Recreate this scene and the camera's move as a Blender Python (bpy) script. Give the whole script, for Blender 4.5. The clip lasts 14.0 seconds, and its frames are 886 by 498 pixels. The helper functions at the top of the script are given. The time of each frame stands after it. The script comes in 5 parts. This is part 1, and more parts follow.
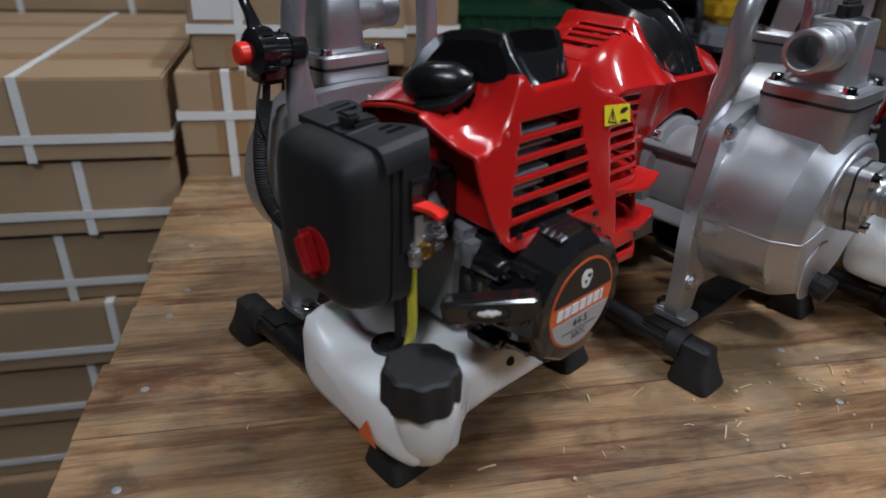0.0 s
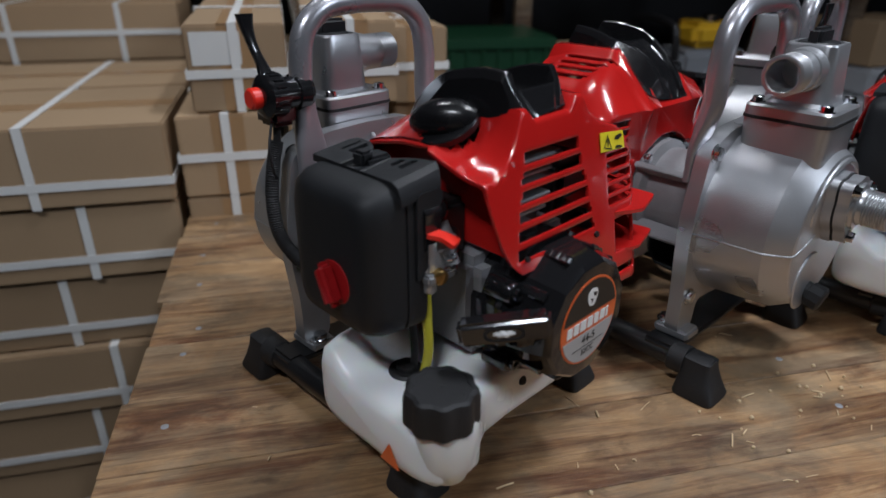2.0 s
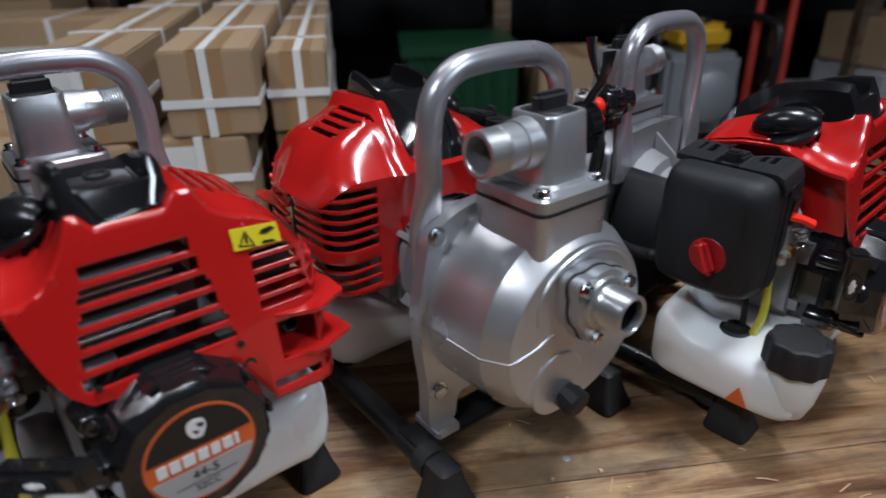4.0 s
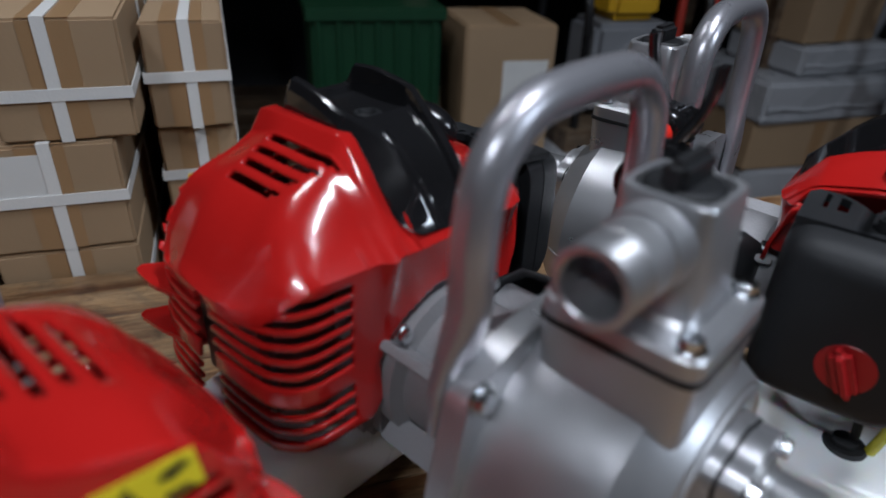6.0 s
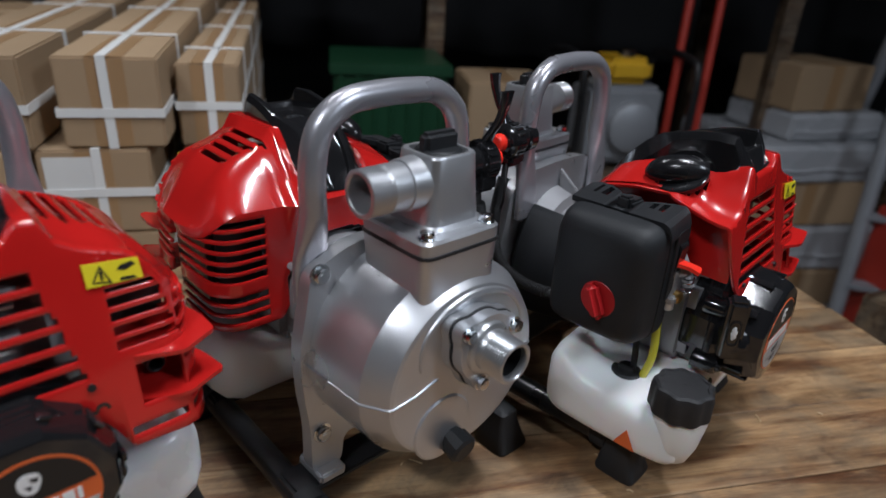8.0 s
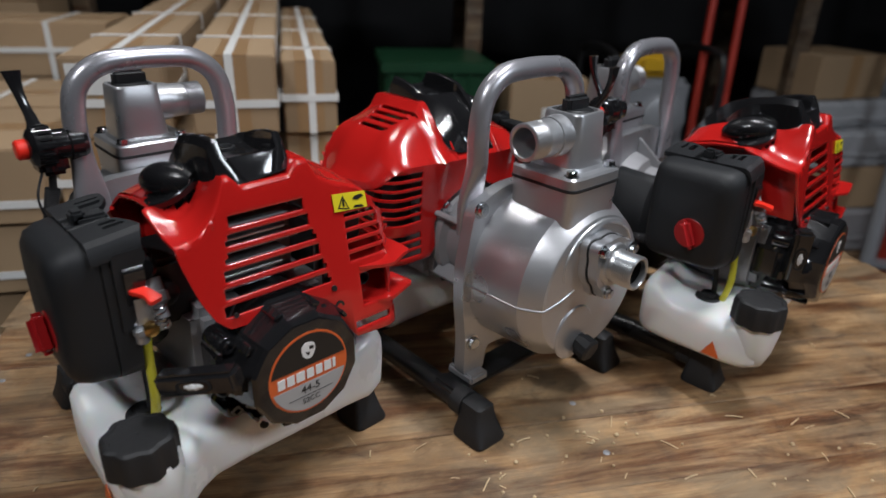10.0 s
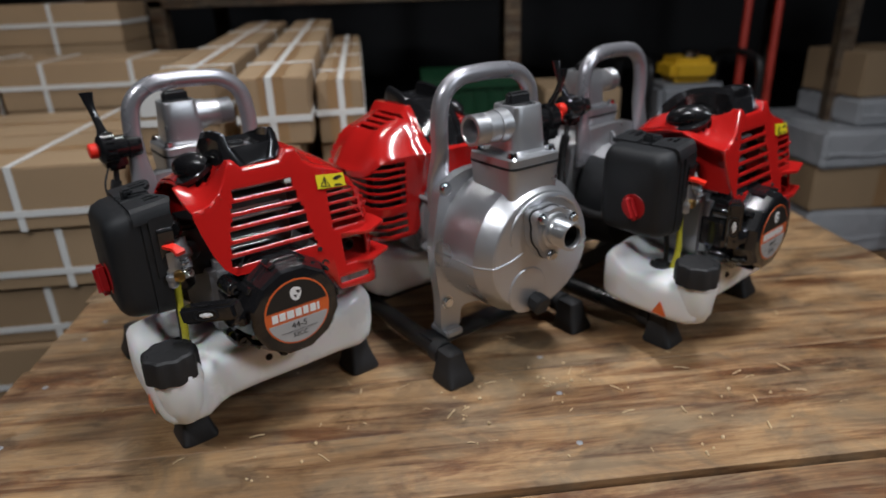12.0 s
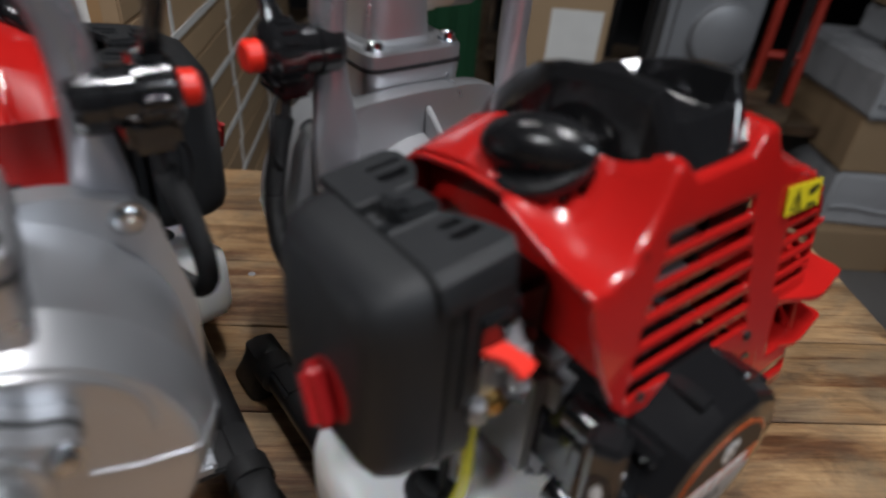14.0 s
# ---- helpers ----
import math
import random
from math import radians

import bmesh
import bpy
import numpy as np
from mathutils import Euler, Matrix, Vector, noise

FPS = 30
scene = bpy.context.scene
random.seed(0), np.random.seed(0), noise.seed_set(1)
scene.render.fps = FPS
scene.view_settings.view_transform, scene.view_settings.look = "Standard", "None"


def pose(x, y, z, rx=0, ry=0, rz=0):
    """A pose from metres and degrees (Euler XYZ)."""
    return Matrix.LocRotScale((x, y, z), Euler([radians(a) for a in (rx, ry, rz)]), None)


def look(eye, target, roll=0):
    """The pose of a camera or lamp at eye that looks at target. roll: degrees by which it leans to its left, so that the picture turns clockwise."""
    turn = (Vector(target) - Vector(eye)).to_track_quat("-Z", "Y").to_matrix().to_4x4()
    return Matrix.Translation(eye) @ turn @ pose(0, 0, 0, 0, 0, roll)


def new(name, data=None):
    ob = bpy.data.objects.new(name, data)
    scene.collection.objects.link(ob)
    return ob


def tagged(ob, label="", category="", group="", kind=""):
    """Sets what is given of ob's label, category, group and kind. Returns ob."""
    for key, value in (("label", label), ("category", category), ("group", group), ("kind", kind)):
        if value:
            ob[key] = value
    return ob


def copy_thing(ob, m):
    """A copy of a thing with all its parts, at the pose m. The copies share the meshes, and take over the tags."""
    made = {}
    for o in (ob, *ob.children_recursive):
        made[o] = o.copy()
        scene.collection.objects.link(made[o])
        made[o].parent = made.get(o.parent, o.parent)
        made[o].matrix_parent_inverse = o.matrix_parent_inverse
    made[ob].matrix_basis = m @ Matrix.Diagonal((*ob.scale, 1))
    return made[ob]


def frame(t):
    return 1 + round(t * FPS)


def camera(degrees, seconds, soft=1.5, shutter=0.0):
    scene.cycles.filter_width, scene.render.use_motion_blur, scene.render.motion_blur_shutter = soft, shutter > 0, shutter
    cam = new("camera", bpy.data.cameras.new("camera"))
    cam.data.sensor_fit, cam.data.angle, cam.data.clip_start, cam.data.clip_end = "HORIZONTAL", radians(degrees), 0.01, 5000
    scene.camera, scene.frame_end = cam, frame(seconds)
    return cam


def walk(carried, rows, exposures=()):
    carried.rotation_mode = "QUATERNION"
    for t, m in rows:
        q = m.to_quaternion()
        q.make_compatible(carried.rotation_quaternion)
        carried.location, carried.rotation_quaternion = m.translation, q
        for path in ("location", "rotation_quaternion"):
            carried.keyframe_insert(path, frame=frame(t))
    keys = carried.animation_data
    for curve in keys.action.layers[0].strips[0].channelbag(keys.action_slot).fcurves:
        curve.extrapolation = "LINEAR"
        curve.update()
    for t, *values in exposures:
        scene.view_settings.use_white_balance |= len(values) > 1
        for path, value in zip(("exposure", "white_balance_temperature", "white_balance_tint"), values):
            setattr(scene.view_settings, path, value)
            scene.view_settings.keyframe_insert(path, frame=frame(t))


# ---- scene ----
cam = camera(69.4, 14.0, soft=1.5, shutter=0.4)
cam.data.dof.use_dof, cam.data.dof.focus_distance, cam.data.dof.aperture_fstop = True, 0.55, 4.4
PATH = [
    (0, (0.0558, 0.0529, 0.3823), (0.1442, 1.8203, -0.5497), 2.46),
    (0.5, (0.0498, 0.0567, 0.3822), (0.1297, 1.8291, -0.5409), 2.02),
    (1, (0.0405, 0.0513, 0.3912), (0.1408, 1.8333, -0.5112), 2.41),
    (1.5, (0.0448, 0.0388, 0.3847), (0.1586, 1.8263, -0.5051), 1.42),
    (2, (0.0396, 0.0332, 0.3898), (0.1592, 1.8408, -0.4579), 0.27),
    (2.5, (0.0412, 0.0375, 0.3939), (0.2160, 1.8525, -0.4277), 0.73),
    (3, (0.0963, 0.0643, 0.4151), (0.3100, 1.8879, -0.3780), 0.52),
    (3.5, (0.2060, 0.1034, 0.4203), (0.2879, 1.9299, -0.3903), -2.44),
    (4, (0.3342, 0.1275, 0.4310), (0.2846, 1.9245, -0.4456), -1.09),
    (4.2, (0.3628, 0.1338, 0.4499), (0.2607, 1.8999, -0.4830), -1.53),
    (6.3, (0.2594, 0.3739, 0.4164), (0.5589, 2.0860, -0.5731), 2.67),
    (6.5, (0.2686, 0.3653, 0.4151), (0.5490, 2.0859, -0.5651), 2.34),
    (7, (0.3079, 0.2966, 0.4250), (0.5512, 2.0458, -0.5138), 2.66),
    (7.5, (0.3562, 0.2164, 0.4393), (0.5511, 2.0086, -0.4267), 3.15),
    (8, (0.3715, 0.1490, 0.4425), (0.5197, 1.9605, -0.3922), 3.49),
    (8.5, (0.3335, 0.1199, 0.4344), (0.4270, 1.9144, -0.4437), 2.31),
    (8.7, (0.2979, 0.1186, 0.4368), (0.4111, 1.9136, -0.4380), 2.82),
    (10.8, (0.2440, -0.0959, 0.4401), (0.3306, 1.7546, -0.3137), 0.75),
    (11, (0.2855, -0.1186, 0.4408), (0.2787, 1.7406, -0.2965), 0.10),
    (11.5, (0.3370, -0.1411, 0.4430), (0.2604, 1.7182, -0.2898), -1.52),
    (12, (0.3569, -0.1341, 0.4443), (0.2406, 1.7092, -0.3228), -1.94),
    (12.5, (0.3784, -0.0411, 0.4392), (0.3385, 1.7767, -0.3939), -0.26),
    (13, (0.4040, 0.1163, 0.4235), (0.5505, 1.8974, -0.4743), 5.68),
    (13.2, (0.4241, 0.1610, 0.4244), (0.6276, 1.9304, -0.4855), 4.65),
    (13.5, (0.4684, 0.2394, 0.4223), (0.6750, 1.9929, -0.5173), 5.63),
    (13.8, (0.5440, 0.3650, 0.4040), (0.5880, 2.0800, -0.6300), 6.4),
    (14, (0.5990, 0.4250, 0.3960), (0.4760, 2.0700, -0.7400), 5.1),
]
walk(cam, [(t, look(eye, target, roll)) for t, eye, target, roll in PATH], [(0, -0.20, 6000, 10), (2.5, -0.28, 6000, 10), (4, -0.12, 5950, 10), (6.5, -0.52, 5900, 10), (7.5, -0.26, 5950, 10), (8.5, -0.14, 6150, 10), (11.5, -0.06, 6400, 10), (13, -0.22, 6350, 10), (13.5, -0.26, 6350, 10), (14, -0.16, 6450, 10)])

# ---- light ----
world = bpy.data.worlds.new("hall_air")
scene.world = world
world.use_nodes = True
world.node_tree.nodes["Background"].inputs[0].default_value = (0.75, 0.85, 1.0, 1)
world.node_tree.nodes["Background"].inputs[1].default_value = 0.008


def area_lamp(name, eye, target, sx, sy, power, colour, spread=180, label="unseen long tube lamp overhead"):
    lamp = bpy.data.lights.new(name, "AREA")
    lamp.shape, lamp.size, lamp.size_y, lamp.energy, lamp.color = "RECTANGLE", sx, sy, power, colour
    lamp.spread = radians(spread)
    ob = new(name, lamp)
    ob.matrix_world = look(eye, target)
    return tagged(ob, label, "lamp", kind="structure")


area_lamp("unseen_tube_lamp", (0.85, 0.55, 2.1), (0.70, 0.50, 0), 0.6, 0.10, 15, (0.98, 0.98, 1.0), 125)
# added lamp, out of view, that brightens the carton tops behind the table
area_lamp("unseen_tube_lamp", (-0.35, 1.35, 2.1), (-0.35, 1.2, 0), 0.6, 0.10, 6.0, (1.0, 0.98, 0.96), 130)
# added front-left fill, out of view, to lift the filter and tank side
area_lamp("unseen_tube_lamp", (-0.55, -0.85, 2.2), (0.1, 0.3, 0), 0.6, 0.10, 13.5, (0.97, 0.98, 1.0), 130)
# unseen cool source on the right, aimed to reflect in the cap's front
area_lamp("unseen_side_light", (2.2, -0.45, 1.8), (0.30, 0.5, 0.1), 0.40, 0.55, 20, (0.87, 0.93, 1.0), label="unseen cool light from the right")


# ---- materials ----
def material(name, base, rough=0.5, metal=0.0, coat=0.0, bump=0.0, bump_scale=200.0, vary=0.0, vary_scale=8.0, rough_vary=0.0, subsurface=0.0):
    """A Principled material with two scales of variation: broad wear in colour and gloss, and a fine relief."""
    m = bpy.data.materials.new(name)
    m.use_nodes = True
    n, l = m.node_tree.nodes, m.node_tree.links
    p = n["Principled BSDF"]
    p.inputs["Base Color"].default_value = (*base, 1)
    p.inputs["Roughness"].default_value, p.inputs["Metallic"].default_value = rough, metal
    p.inputs["Coat Weight"].default_value, p.inputs["Coat Roughness"].default_value = coat, 0.05
    if subsurface:
        p.inputs["Subsurface Weight"].default_value, p.inputs["Subsurface Scale"].default_value = subsurface, 0.04
    tc = n.new("ShaderNodeTexCoord")
    if vary or rough_vary:
        a = n.new("ShaderNodeTexNoise")
        a.inputs["Scale"].default_value, a.inputs["Detail"].default_value = vary_scale, 8
        l.new(tc.outputs["Object"], a.inputs["Vector"])
        if vary:
            r = n.new("ShaderNodeMix")
            r.data_type = "RGBA"
            r.inputs[6].default_value = (*[c * (1 - vary) for c in base], 1)
            r.inputs[7].default_value = (*[min(1, c * (1 + vary)) for c in base], 1)
            l.new(a.outputs["Fac"], r.inputs[0])
            l.new(r.outputs[2], p.inputs["Base Color"])
        if rough_vary:
            q = n.new("ShaderNodeMapRange")
            q.inputs[1].default_value, q.inputs[2].default_value = 0.3, 0.7
            q.inputs[3].default_value, q.inputs[4].default_value = max(0.02, rough - rough_vary), rough + rough_vary
            l.new(a.outputs["Fac"], q.inputs[0])
            l.new(q.outputs[0], p.inputs["Roughness"])
    if bump:
        b, t = n.new("ShaderNodeBump"), n.new("ShaderNodeTexNoise")
        t.inputs["Scale"].default_value, t.inputs["Detail"].default_value = bump_scale, 4
        b.inputs["Strength"].default_value, b.inputs["Distance"].default_value = bump, 0.001
        l.new(tc.outputs["Object"], t.inputs["Vector"])
        l.new(t.outputs["Fac"], b.inputs["Height"])
        l.new(b.outputs[0], p.inputs["Normal"])
    return m


RED = material("red_plastic", (0.50, 0.013, 0.011), 0.20, coat=0.7, bump=0.04, bump_scale=350, vary=0.10, vary_scale=14, rough_vary=0.06)
RED_TRIM = material("red_knob_plastic", (0.36, 0.010, 0.012), 0.38, bump=0.1, vary=0.1, rough_vary=0.05)
BUTTON = material("red_button", (0.85, 0.03, 0.015), 0.35)
GLOSS = material("black_gloss_plastic", (0.011, 0.011, 0.012), 0.12, coat=0.4, bump=0.04, bump_scale=260, rough_vary=0.06, vary_scale=20)
MATT = material("black_matt_plastic", (0.0155, 0.0165, 0.0182), 0.48, bump=0.25, bump_scale=900, vary=0.2, vary_scale=30, rough_vary=0.07)
MATT.node_tree.nodes["Principled BSDF"].inputs["Specular IOR Level"].default_value = 0.32
RUBBER = material("black_rubber", (0.014, 0.014, 0.015), 0.62, bump=0.3, bump_scale=500, vary=0.3, vary_scale=25, rough_vary=0.1)
STEEL = material("black_painted_steel", (0.012, 0.012, 0.013), 0.36, coat=0.15, bump=0.15, bump_scale=300, vary=0.25, rough_vary=0.1)
SILVER = material("silver_painted_cast_aluminium", (0.54, 0.55, 0.57), 0.33, metal=0.78, bump=0.17, bump_scale=900, vary=0.10, vary_scale=18, rough_vary=0.08)
TUBE = material("silver_painted_tube", (0.42, 0.42, 0.45), 0.30, metal=0.65, bump=0.1, bump_scale=500, vary=0.10, vary_scale=12, rough_vary=0.07)
RAW = material("raw_cast_aluminium", (0.30, 0.30, 0.31), 0.58, metal=0.35, bump=0.4, bump_scale=400, vary=0.2, vary_scale=20, rough_vary=0.1)
THREAD = material("machined_aluminium", (0.52, 0.53, 0.54), 0.32, metal=0.8, bump=0.1, bump_scale=400, rough_vary=0.08)
ZINC = material("zinc_plated_steel", (0.62, 0.64, 0.66), 0.18, metal=1.0, bump=0.1, bump_scale=600, rough_vary=0.08)
BRASS = material("brass", (0.55, 0.35, 0.12), 0.3, metal=1.0)
RUBBER_SHEEN = material("black_shiny_rubber", (0.010, 0.010, 0.011), 0.22, bump=0.15, bump_scale=400, vary=0.3, vary_scale=40, rough_vary=0.08)
TANK = material("translucent_white_plastic", (0.92, 0.925, 0.93), 0.30, bump=0.08, bump_scale=120, vary=0.03, vary_scale=10, rough_vary=0.08, subsurface=0.12)
FUEL = material("yellow_fuel_hose", (0.55, 0.50, 0.04), 0.25, coat=0.2)
YELLOW = material("yellow_sticker", (0.80, 0.66, 0.02), 0.4)
INK = material("black_ink", (0.012, 0.012, 0.012), 0.45)
ORANGE = material("orange_print", (0.75, 0.14, 0.03), 0.35)
GREY_INK = material("grey_print", (0.42, 0.42, 0.42), 0.35)
WHITE_INK = material("white_print", (0.85, 0.85, 0.84), 0.35)
STRAP = material("white_strapping", (0.78, 0.78, 0.76), 0.4, bump=0.3, bump_scale=300, vary=0.06)
PAPER = material("white_paper", (0.72, 0.72, 0.70), 0.6, vary=0.08, vary_scale=20)
FILM = material("white_stretch_film", (0.42, 0.43, 0.45), 0.28, bump=0.8, bump_scale=40, vary=0.15, vary_scale=6, rough_vary=0.1)
CONCRETE = material("dusty_concrete", (0.16, 0.155, 0.15), 0.8, bump=0.5, bump_scale=60, vary=0.35, vary_scale=3)
PLASTER = material("grey_plaster", (0.035, 0.035, 0.038), 0.85, bump=0.4, bump_scale=40, vary=0.3, vary_scale=2)
GREEN = material("green_plastic", (0.008, 0.048, 0.020), 0.4, vary=0.2, bump=0.2)
MUSTARD = material("yellow_painted_metal", (0.62, 0.36, 0.02), 0.35, vary=0.15, rough_vary=0.1)
POST_RED = material("red_painted_steel", (0.42, 0.035, 0.02), 0.45, vary=0.3, rough_vary=0.1, bump=0.2)
POST_GREY = material("grey_painted_steel", (0.30, 0.31, 0.33), 0.45, metal=0.3, vary=0.2, bump=0.2)


def wood(name, light, dark, stain, stretch=1.0):
    """Sawn softwood: long grain, growth bands, knots, dark handling stains; each board differs by its random value."""
    m = bpy.data.materials.new(name)
    m.use_nodes = True
    n, l = m.node_tree.nodes, m.node_tree.links
    p = n["Principled BSDF"]
    tc, info, add = n.new("ShaderNodeTexCoord"), n.new("ShaderNodeObjectInfo"), n.new("ShaderNodeVectorMath")
    mul = n.new("ShaderNodeMath")
    mul.operation, mul.inputs[1].default_value = "MULTIPLY", 37.0
    l.new(info.outputs["Random"], mul.inputs[0])
    l.new(tc.outputs["Object"], add.inputs[0])
    l.new(mul.outputs[0], add.inputs[1])

    def noise_of(scale3, detail, rough=0.6, distortion=0.0):
        mp, t = n.new("ShaderNodeMapping"), n.new("ShaderNodeTexNoise")
        mp.inputs["Scale"].default_value = scale3
        t.inputs["Scale"].default_value, t.inputs["Detail"].default_value = 1.0, detail
        t.inputs["Roughness"].default_value, t.inputs["Distortion"].default_value = rough, distortion
        l.new(add.outputs[0], mp.inputs["Vector"])
        l.new(mp.outputs[0], t.inputs["Vector"])
        return t.outputs["Fac"]

    def ramp(fac, a, b, lo, hi):
        r = n.new("ShaderNodeValToRGB")
        r.color_ramp.elements[0].position, r.color_ramp.elements[1].position = lo, hi
        r.color_ramp.elements[0].color, r.color_ramp.elements[1].color = (*a, 1), (*b, 1)
        l.new(fac, r.inputs[0])
        return r.outputs[0]

    def mix(fac, a, b, kind="MIX"):
        x = n.new("ShaderNodeMix")
        x.data_type, x.blend_type = "RGBA", kind
        if isinstance(fac, float):
            x.inputs[0].default_value = fac
        else:
            l.new(fac, x.inputs[0])
        l.new(a, x.inputs[6])
        l.new(b, x.inputs[7])
        return x.outputs[2]

    band = noise_of((3.4 * stretch, 42.0, 42.0), 6, 0.62, 1.2)
    grain = noise_of((12.0 * stretch, 480.0, 480.0), 5, 0.7)
    streak = noise_of((2.6, 30.0, 30.0), 7, 0.66, 0.9)
    blotch = noise_of((9.0, 13.0, 13.0), 8, 0.72, 0.8)
    spots = noise_of((3.6, 30.0, 30.0), 8, 0.70, 0.6)
    smudge = noise_of((16.0, 26.0, 26.0), 6, 0.62, 0.6)
    c = ramp(band, dark, light, 0.33, 0.62)
    c = mix(0.5, c, ramp(grain, (0.42, 0.38, 0.36), (1.12, 1.10, 1.06), 0.3, 0.68), "MULTIPLY")
    grey = n.new("ShaderNodeRGB")
    grey.outputs[0].default_value = (light[0] * 0.50, light[1] * 0.56, light[2] * 0.66, 1)
    fac = n.new("ShaderNodeMapRange")
    fac.inputs[1].default_value, fac.inputs[2].default_value, fac.inputs[3].default_value, fac.inputs[4].default_value = 0.44, 0.60, 0.0, 0.85
    l.new(blotch, fac.inputs[0])
    c = mix(fac.outputs[0], c, grey.outputs[0])
    c = mix(0.62, c, ramp(streak, stain, (1, 1, 1), 0.34, 0.50), "MULTIPLY")
    c = mix(0.82, c, ramp(spots, (0.31, 0.150, 0.085), (1, 1, 1), 0.39, 0.52), "MULTIPLY")
    c = mix(0.7, c, ramp(smudge, (0.40, 0.36, 0.34), (1, 1, 1), 0.33, 0.45), "MULTIPLY")
    patch = noise_of((4.5, 8.0, 8.0), 6, 0.66, 0.7)
    c = mix(0.85, c, ramp(patch, (0.56, 0.52, 0.49), (1.14, 1.13, 1.12), 0.37, 0.60), "MULTIPLY")
    tone = n.new("ShaderNodeHueSaturation")
    val = n.new("ShaderNodeMapRange")
    val.inputs[3].default_value, val.inputs[4].default_value = 0.88, 1.12
    l.new(info.outputs["Random"], val.inputs[0])
    l.new(val.outputs[0], tone.inputs["Value"])
    l.new(c, tone.inputs["Color"])
    l.new(tone.outputs[0], p.inputs["Base Color"])
    gloss = n.new("ShaderNodeMapRange")
    gloss.inputs[1].default_value, gloss.inputs[2].default_value, gloss.inputs[3].default_value, gloss.inputs[4].default_value = 0.35, 0.65, 0.34, 0.58
    l.new(blotch, gloss.inputs[0])
    l.new(gloss.outputs[0], p.inputs["Roughness"])
    b = n.new("ShaderNodeBump")
    b.inputs["Strength"].default_value, b.inputs["Distance"].default_value = 0.5, 0.0015
    l.new(grain, b.inputs["Height"])
    l.new(b.outputs[0], p.inputs["Normal"])
    return m


WOOD = wood("worn_table_wood", (0.53, 0.345, 0.178), (0.38, 0.225, 0.108), (0.36, 0.235, 0.16))
RACK_WOOD = wood("old_rack_wood", (0.26, 0.19, 0.12), (0.16, 0.11, 0.07), (0.4, 0.36, 0.32))


def cardboard(name, base):
    m = material(name, base, 0.72, bump=0.25, bump_scale=160, vary=0.14, vary_scale=5)
    n, l = m.node_tree.nodes, m.node_tree.links
    p = n["Principled BSDF"]
    src = p.inputs["Base Color"].links[0].from_socket
    info, hue, rng = n.new("ShaderNodeObjectInfo"), n.new("ShaderNodeHueSaturation"), n.new("ShaderNodeMapRange")
    rng.inputs[3].default_value, rng.inputs[4].default_value = 0.85, 1.12
    l.new(info.outputs["Random"], rng.inputs[0])
    l.new(rng.outputs[0], hue.inputs["Value"])
    l.new(src, hue.inputs["Color"])
    l.new(hue.outputs[0], p.inputs["Base Color"])
    return m


CARTON = cardboard("brown_cardboard", (0.385, 0.265, 0.155))
CHIPS = material("pale_fresh_wood", (0.62, 0.47, 0.28), 0.6, vary=0.2, vary_scale=60)
TAPE = material("brown_parcel_tape", (0.36, 0.22, 0.11), 0.3, bump=0.2, bump_scale=90, vary=0.1)


# ---- mesh helpers ----
def part(name, bm, mat, parent=None, label="", angle=35):
    """Links a bmesh as one mesh object under a thing or a part."""
    bmesh.ops.recalc_face_normals(bm, faces=bm.faces)
    me = bpy.data.meshes.new(name)
    bm.to_mesh(me)
    bm.free()
    me.materials.append(mat)
    me.shade_smooth()
    me.set_sharp_from_angle(angle=radians(angle))
    ob = new(name, me)
    ob.parent = parent
    if label:
        ob["label"] = label
    return ob


def thing(name, label, category, group="", kind=""):
    return tagged(new(name), label, category, group, kind)


def basis(axis):
    """Two directions square to axis."""
    a = Vector(axis).normalized()
    s = Vector((0, 0, 1)) if abs(a.z) < 0.9 else Vector((0, 1, 0))
    p = s.cross(a).normalized()
    return a, p, a.cross(p)


def loft(bm, rings, close=True, caps=True):
    """Skins a row of rings of equal count."""
    vs = [[bm.verts.new(p) for p in ring] for ring in rings]
    n = len(vs[0])
    for a, b in zip(vs, vs[1:]):
        for i in range(n if close else n - 1):
            j = (i + 1) % n
            bm.faces.new((a[i], a[j], b[j], b[i]))
    if caps:
        bm.faces.new(vs[0])
        bm.faces.new(vs[-1])
    return vs


def turned(bm, origin, axis, profile, n=32, caps=True):
    """A turned shape: profile of (distance along the axis, radius)."""
    a, p, q = basis(axis)
    o = Vector(origin)
    loft(bm, [[o + a * d + (p * math.cos(2 * math.pi * i / n) + q * math.sin(2 * math.pi * i / n)) * r for i in range(n)] for d, r in profile], caps=caps)


def ring_tube(bm, origin, axis, length, r_out, r_in, n=32, chamfer=0.001):
    """A pipe end: open bore with wall thickness."""
    c = chamfer
    turned(bm, origin, axis, [(length * 0.3, r_in * 0.97), (length - c, r_in), (length, r_in + c), (length, r_out - c), (length - c, r_out), (0, r_out)], n)


def smooth_path(pts, steps=8):
    pts = [Vector(p) for p in pts]
    pts = [2 * pts[0] - pts[1], *pts, 2 * pts[-1] - pts[-2]]
    out = []
    for a, b, c, d in zip(pts, pts[1:], pts[2:], pts[3:]):
        for k in range(steps):
            t = k / steps
            out.append(0.5 * (2 * b + (c - a) * t + (2 * a - 5 * b + 4 * c - d) * t * t + (3 * b - a - 3 * c + d) * t ** 3))
    return out + [pts[-2]]


